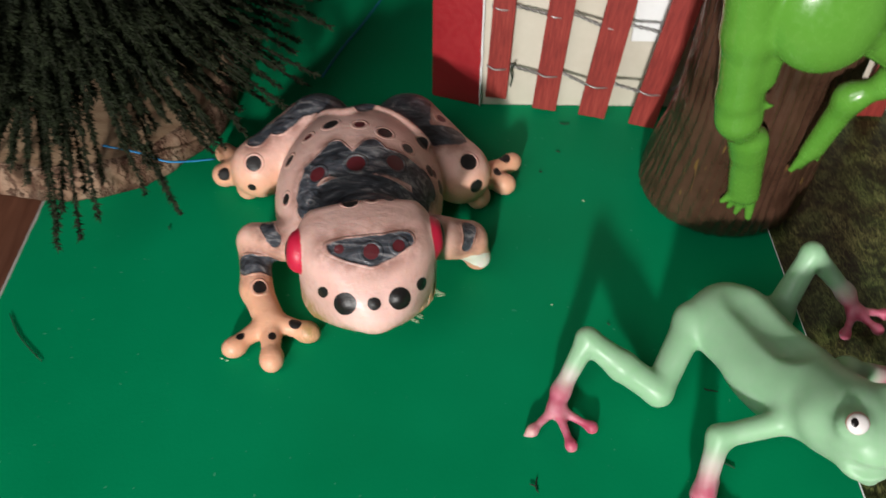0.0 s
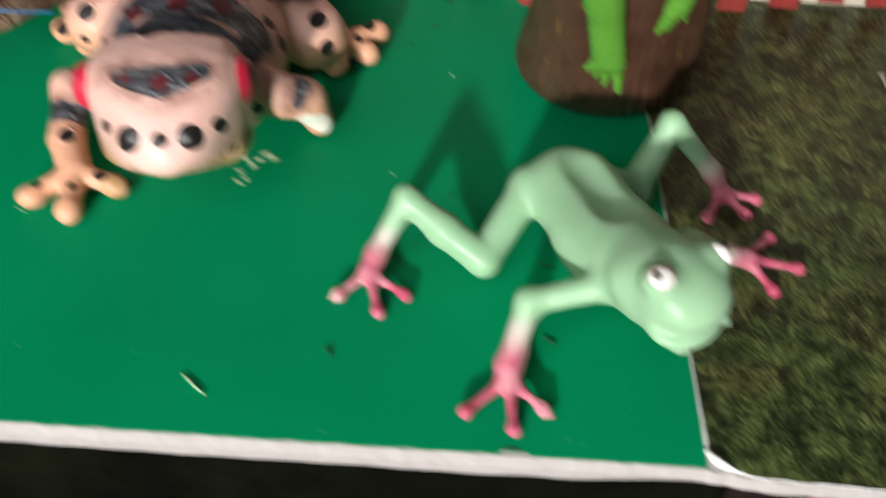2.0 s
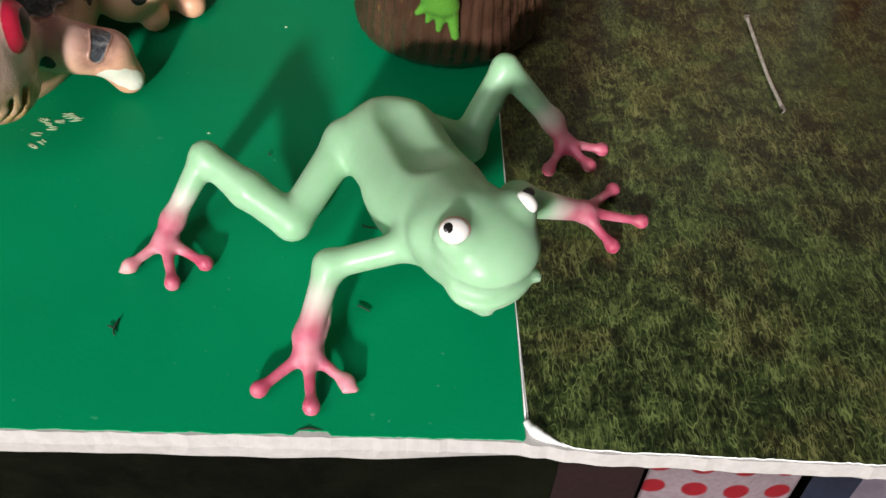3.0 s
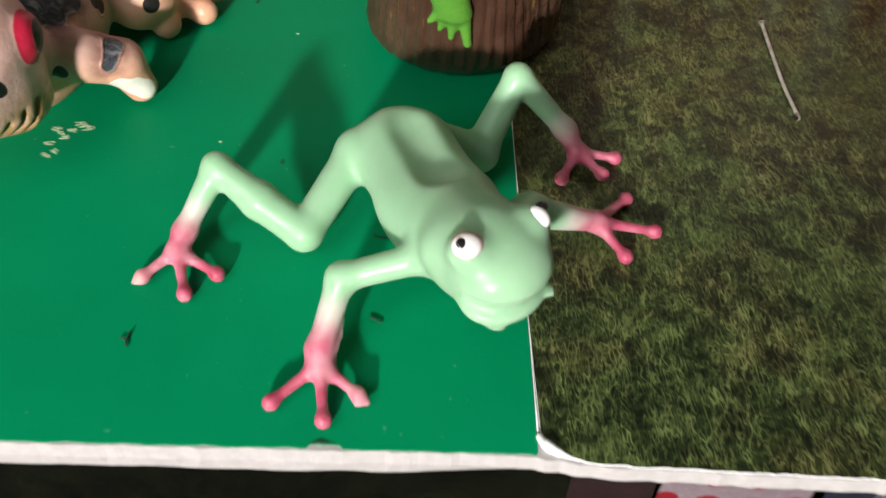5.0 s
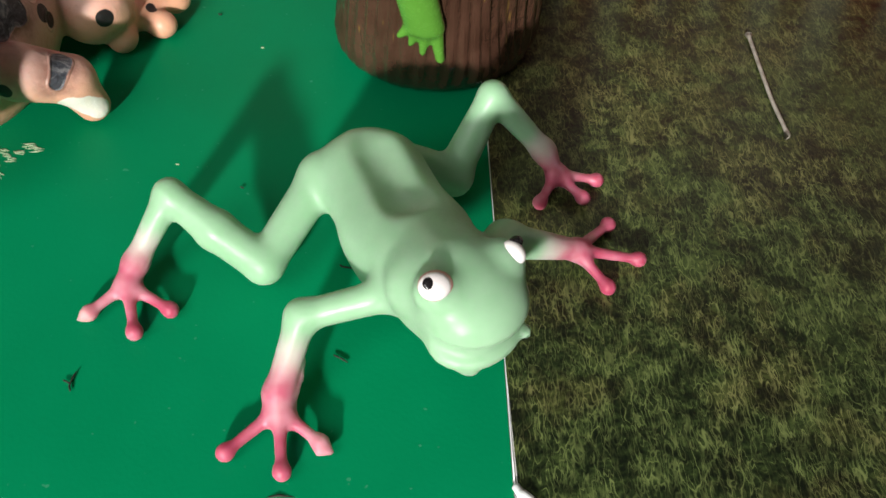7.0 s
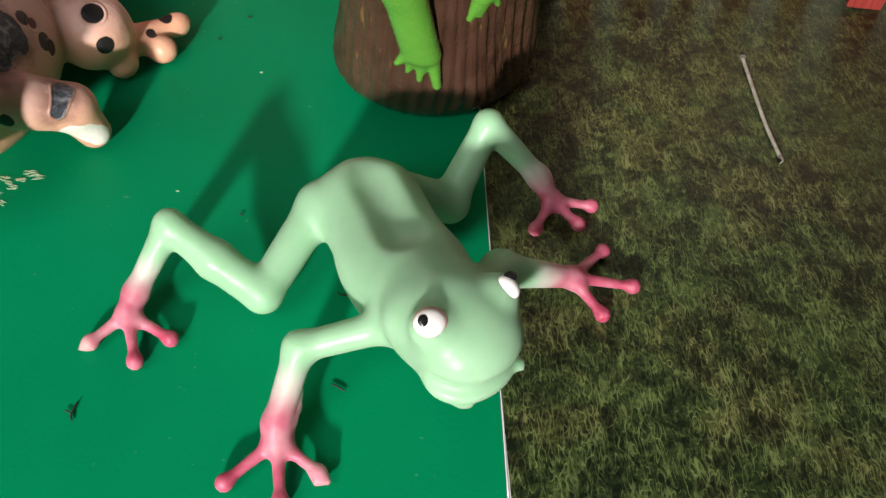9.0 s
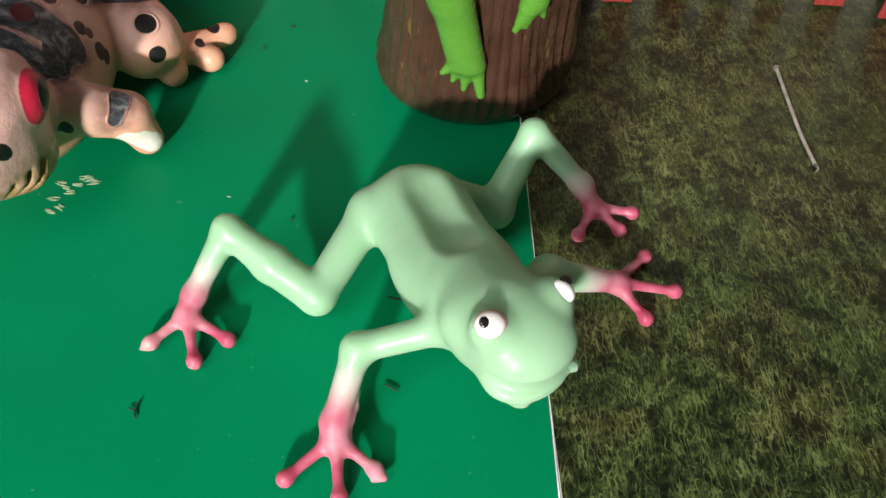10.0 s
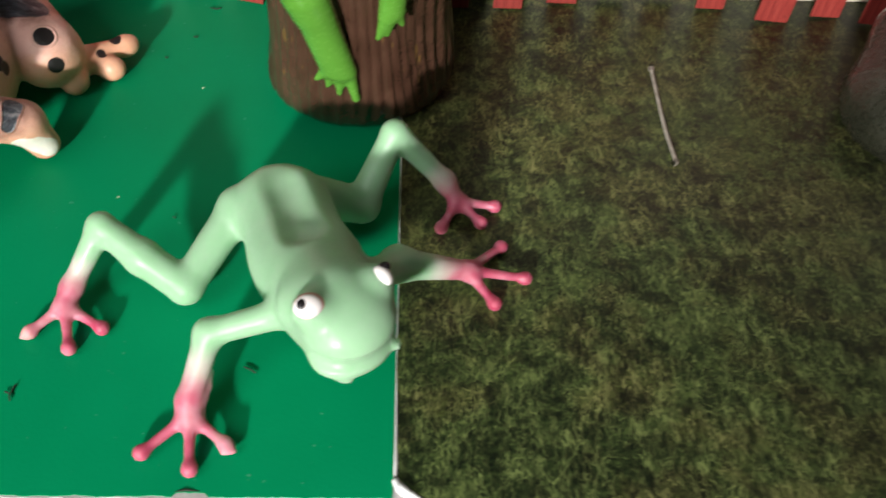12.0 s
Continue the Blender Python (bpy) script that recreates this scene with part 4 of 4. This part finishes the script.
# ---- the red and cream fence behind ----
def back_wall():
    w = thing("toy_barn_wall", "cream card wall with a dark red end panel", "wall panel", at=(0.2, 0.37, 0))
    part("cream_panel", box(0.0165, 0.62, 0.3680, 0.3715, 0.0003, 0.16, 0.0004), CREAM, w).location = (-0.2, -0.37, 0)
    m = pose(0.0165, 0.3670, 0, 0, 0, -20)
    part("end_panel", box(-0.0250, 0.0, 0.0, 0.004, 0.0003, 0.16, 0.0005, m=m), RED_CARD, w, "dark red smooth card").location = (-0.2, -0.37, 0)
    bm = bmesh.new()
    tube(bm, [(0.0168 + 0.0006 * noise.noise((0, k * 0.7, 4)), 0.3664, 0.0006 + 0.16 * k / 30) for k in range(31)], [0.0005 + 0.0003 * noise.noise((k * 0.9, 0, 3)) for k in range(31)], 5)
    part("torn_edge", bm, WHITE, w, "torn white paper edge").location = (-0.2, -0.37, 0)
    part("white_card", box(0.0865, 0.1100, 0.3655, 0.3672, 0.0390, 0.12, 0.0003), WHITE, w, "bright white card").location = (-0.2, -0.37, 0)


back_wall()

SLATS = [(0.0245, 0.3655, 0.0060, 0.03, 0.0105), (0.0485, 0.3640, 0.0006, 0.06, 0.0118), (0.0715, 0.3585, 0.0004, 0.10, 0.0130), (0.0950, 0.3515, 0.0004, 0.14, 0.0130),
         (0.1180, 0.3560, 0.0004, 0.08, 0.0125), (0.1400, 0.3560, 0.0004, 0.05, 0.0125), (0.1615, 0.3562, 0.0006, 0.06, 0.0125), (0.1850, 0.3567, 0.0006, 0.03, 0.0130), (0.2093, 0.3612, 0.0006, 0.05, 0.0130),
         (0.2310, 0.3640, 0.0030, 0.02, 0.0120), (0.2530, 0.3630, 0.0030, -0.03, 0.0125), (0.2755, 0.3595, 0.0006, 0.04, 0.0125), (0.3008, 0.3503, 0.0006, 0.10, 0.0150), (0.3261, 0.3545, 0.0006, 0.06, 0.0135), (0.3460, 0.3490, 0.0006, 0.08, 0.0130), (0.3720, 0.3540, 0.0006, 0.05, 0.0130)]


def fence():
    f = thing("slat_fence", "fence of red wooden slats tied with twisted wire", "fence", at=(0.2, 0.355, 0))
    rng = random.Random(5)
    for x, y, z, lean, width in SLATS:
        bm = box(-width / 2, width / 2, -0.0007, 0.0007, 0, 0.11, 0.00025)
        for v in bm.verts:
            v.co.x += 0.0004 * noise.noise((v.co.z * 60, x * 100, v.co.x * 90))
            if v.co.z < 0.01:
                v.co.z += 0.10 * v.co.x * rng.uniform(-0.6, 0.6)
        ob = part("slat", bm, RED_WOOD, f, smooth=False)
        ob.matrix_local = pose(x - 0.2, y - 0.355, z + 0.0006, 1.0, math.degrees(lean), -8 if x < 0.1 else 2)
    for height in (0.0200, 0.0520):
        front, back = [], []
        for i, (x, y, z, lean, width) in enumerate(SLATS):
            up = height + z * 0.7
            x += math.sin(lean) * up
            sag = 0.0012 * math.sin(i * 2.1)
            front += [(x - width * 0.55, y + 0.0002, up + sag + 0.0010), (x - width * 0.25, y - 0.0016, up + sag - 0.0004), (x + width * 0.25, y - 0.0016, up + sag - 0.0004), (x + width * 0.55, y + 0.0002, up + sag + 0.0010)]
            back += [(x - width * 0.55, y - 0.0004, up + sag + 0.0002), (x, y + 0.0014, up + sag), (x + width * 0.55, y - 0.0004, up + sag + 0.0002)]
            if i + 1 < len(SLATS):
                x2, y2, z2, lean2, w2 = SLATS[i + 1]
                a = Vector((x + width * 0.55, y, up + sag + 0.0006))
                b = Vector((x2 + math.sin(lean2) * (height + z2 * 0.7) - w2 * 0.55, y2, height + z2 * 0.7 + 0.0012 * math.sin((i + 1) * 2.1) + 0.0006))
                for k in range(1, 8):
                    m, turn = a.lerp(b, k / 8), k * 1.57
                    twist = Vector((0, math.cos(turn), math.sin(turn))) * 0.0006
                    front.append(m + twist)
                    back.append(m - twist)
        bm = bmesh.new()
        tube(bm, [Vector(p) - Vector((0.2, 0.355, 0)) for p in arc(front, 3)], 0.00042, 6)
        tube(bm, [Vector(p) - Vector((0.2, 0.355, 0)) for p in arc(back, 3)], 0.00042, 6)
        part("wire", bm, STEEL, f, "dull twisted wire")


fence()
floor_bit("dark_twig", "dark wiry twig caught on the fence wire", "twig", DEBRIS, arc([(0.0310, 0.3628, 0.0150), (0.0316, 0.3625, 0.0200), (0.0308, 0.3630, 0.0245), (0.0330, 0.3630, 0.0280)], 4), 0.0005)


# ---- the model tree on its wood slice ----
def model_tree():
    t = thing("model_tree", "dark green bristly model fir on a bark-edged wood slice", "model tree", at=(-0.175, 0.362, 0))
    bm = bmesh.new()
    sides = 90
    rings = []
    for z, r in ((0.0, 0.985), (0.002, 1.0), (0.008, 1.01), (0.014, 1.0), (0.0165, 0.985), (0.0172, 0.94), (0.0175, 0.5), (0.0175, 0.05)):
        ring = []
        for k in range(sides):
            a = 2 * math.pi * k / sides
            w = 0.0035 * noise.noise((math.cos(a) * 2, math.sin(a) * 2, 3)) + 0.0014 * noise.noise((math.cos(a) * 14, math.sin(a) * 14, z * 130)) * (r > 0.9)
            q = 0.071 * r + w
            ring.append(bm.verts.new((q * math.cos(a), q * math.sin(a), z + 0.0005 * noise.noise((k, r * 9, 1)) * (z > 0.001))))
        rings.append(ring)
    for i, (a, c) in enumerate(zip(rings, rings[1:])):
        for k in range(sides):
            bm.faces.new((a[k], a[(k + 1) % sides], c[(k + 1) % sides], c[k])).material_index = int(i > 4)
    bm.faces.new(rings[0][::-1])
    bm.faces.new(rings[-1]).material_index = 1
    part("wood_slice", bm, [BARK, CUT_WOOD], t, "wood slice with grey-brown bark")
    bm = bmesh.new()
    tube(bm, [(0, 0, 0.017), (0.001, 0, 0.12), (0, 0.001, 0.30)], [0.006, 0.005, 0.002], 10)
    part("trunk", bm, TWIG, t)
    rng = random.Random(11)
    dice = np.random.RandomState(4)
    verts = []
    sticks = bmesh.new()
    for i in range(1240):
        h = 0.058 + 0.20 * rng.random() ** 1.1 if i < 620 else rng.uniform(0.05, 0.17)
        a = rng.uniform(0, 2 * math.pi) if i % 3 == 0 else rng.gauss(-1.0, 0.95)
        reach = (0.128 * (1 - (h / 0.30) ** 1.6) + 0.012) * rng.uniform(0.60, 0.98)
        if i >= 620:
            reach *= 0.78
        if i >= 980:
            a, h, reach = rng.gauss(-1.2, 0.8), rng.uniform(0.06, 0.11), rng.uniform(0.065, 0.112)
        drop = rng.uniform(0.15, 0.55) * reach if i < 620 else rng.uniform(-0.25, 0.2) * reach if i < 980 else rng.uniform(0.05, 0.3) * reach
        end = Vector((math.cos(a) * reach, math.sin(a) * reach, max(0.024, h - drop)))
        mid = Vector((math.cos(a + rng.uniform(-.1, .1)) * reach * 0.5, math.sin(a + rng.uniform(-.1, .1)) * reach * 0.5, (h + end.z) / 2 + 0.1 * reach))
        line = arc([(0, 0, h), mid, end], 7)
        tube(sticks, line, [0.0009 - 0.0005 * k / (len(line) - 1) for k in range(len(line))], 4)
        total = int(120 + 2600 * reach)
        pts = np.array(line)
        u = (0.12 + 0.88 * dice.rand(total) ** 0.75) * (len(pts) - 1.001)
        k = u.astype(int)
        along = pts[k + 1] - pts[k]
        at = pts[k] + along * (u - k)[:, None]
        along /= np.linalg.norm(along, axis=1)[:, None]
        out = dice.randn(total, 3)
        out /= np.linalg.norm(out, axis=1)[:, None]
        way = along * 0.7 + out * 0.8
        way *= (dice.uniform(0.0010, 0.0027, total) / np.linalg.norm(way, axis=1))[:, None]
        side = np.cross(way, dice.randn(total, 3))
        side *= (dice.uniform(0.0003, 0.0007, total) / np.linalg.norm(side, axis=1))[:, None]
        other = np.cross(way, side)
        other *= (0.0003 / np.linalg.norm(other, axis=1))[:, None]
        at = at + out * 0.0007
        verts.append(np.stack([at + side, at - side * 0.6 + other, at - side * 0.6 - other, at + way], 1).reshape(-1, 3))
    verts = np.concatenate(verts)
    first = np.arange(0, len(verts), 4)[:, None]
    faces = np.concatenate([first + np.array(f) for f in ((0, 1, 3), (1, 2, 3), (2, 0, 3))])
    verts, faces = verts.tolist(), faces.tolist()
    tagged(part("twigwork", sticks, TWIG, t), "thin dark wire twigs", kind="stuff")
    me = bpy.data.meshes.new("needles")
    me.from_pydata(verts, [], faces)
    me.materials.append(NEEDLE)
    ob = new("needles", me)
    ob.parent = t
    tagged(ob, "dark green flocked needles", kind="stuff")


model_tree()

# ---- small things on the board ----
floor_bit("blue_thread", "thin blue thread by the model tree", "thread", BLUE, arc([(-0.150, 0.305, 0.021), (-0.1335, 0.303, 0.0185), (-0.122, 0.300, 0.0165), (-0.112, 0.3035, 0.014), (-0.103, 0.308, 0.0118)], 6), 0.0005)
floor_bit("blue_thread", "straight piece of blue thread behind the spotted frog", "thread", BLUE, arc([(-0.0640, 0.390, 0.0006), (-0.0560, 0.416, 0.0012), (-0.0456, 0.4449, 0.0008), (-0.036, 0.475, 0.0006)], 6), 0.0005)
floor_bit("stray_pin", "pale thin wire pin lying on the printed grass", "pin", PALE_PIN, arc([(0.2415, 0.3130, 0.0014), (0.2414, 0.3105, 0.0010), (0.2404, 0.2879, 0.0013), (0.2402, 0.2716, 0.0010), (0.2407, 0.2550, 0.0011), (0.2398, 0.2532, 0.0013)], 4), [0.0013] * 4 + [0.0007] * 12 + [0.0009] * 4 + [0.0013], 8)


DEBRIS_BITS = [((0.0312, 0.1540), (0.0305, 0.1500), (0.0312, 0.1478)), ((0.0285, 0.1512), (0.0300, 0.1505), (0.0308, 0.1498)), ((0.0952, 0.1603), (0.0972, 0.1593), (0.0990, 0.1580)), ((0.0632, 0.2232), (0.0637, 0.2226), (0.0643, 0.2224)), ((0.1000, 0.1905), (0.0960, 0.1912), (0.0950, 0.1920)),
               ((0.0555, 0.3530), (0.0580, 0.3520), (0.0605, 0.3528)), ((0.0520, 0.3310), (0.0532, 0.3302), (0.0540, 0.3306)), ((0.0430, 0.3160), (0.0437, 0.3152), (0.0444, 0.3157)), ((-0.1190, 0.2760), (-0.1182, 0.2745), (-0.1180, 0.2735)), ((-0.1700, 0.2250), (-0.1620, 0.2130), (-0.1500, 0.2010))]
for row in DEBRIS_BITS:
    floor_bit("debris", "tiny dark bit of fallen needle on the green card", "debris", DEBRIS, arc([(x, y, 0.0006) for x, y in row], 4), [0.0001] + [0.00026] * 7 + [0.0001])
floor_bit("pale_hair", "short pale fibre on the green card", "fibre", SCUFF, arc([(-0.0108, 0.1385, 0.0005), (-0.0075, 0.1352, 0.0006), (-0.0040, 0.1325, 0.0005)], 4), 0.0004)
rng = random.Random(21)
for x, y in ((-0.0118, 0.2371), (-0.0105, 0.2352), (-0.0032, 0.2392), (-0.0016, 0.2378), (-0.0052, 0.2400), (-0.0085, 0.2330), (-0.0127, 0.2300), (-0.0122, 0.2242), (-0.0100, 0.2262), (-0.0070, 0.2365), (-0.0815, 0.2030), (-0.0835, 0.2040), (0.0615, 0.2960), (0.0425, 0.2330)):
    size = 0.0019 if -0.02 < x < 0.01 else 0.0006
    turn = rng.uniform(-0.5, 0.1)
    bm = bmesh.new()
    for k in range(8):
        dx, dy, half = rng.uniform(-0.6, 0.6) * size, rng.uniform(-0.5, 0.5) * size, size * rng.uniform(0.3, 0.9)
        tube(bm, [(x + dx - half, y + dy - half * turn, 0.0), (x + dx, y + dy, 0.0001), (x + dx + half, y + dy + half * turn, 0.0)], [0.00005, 0.00018, 0.00005], 4)
    tagged(part("scuff", bm, SCUFF), "pale scuff where paint has rubbed off the card", "scuff")


def stone():
    me = soft_mesh("dark_stone", [ball((0.343, 0.278, 0.009), (0.035, 0.034, 0.022), 0.4), ball((0.350, 0.300, 0.020), (0.026, 0.030, 0.020), 0.1)], (0.30, 0.235, 0.0004), (0.39, 0.34, 0.046), 0.002, [STONE], 0.01)
    return tagged(new("dark_stone", me), "smooth shiny dark stone on the grass sheet", "stone")


stone()
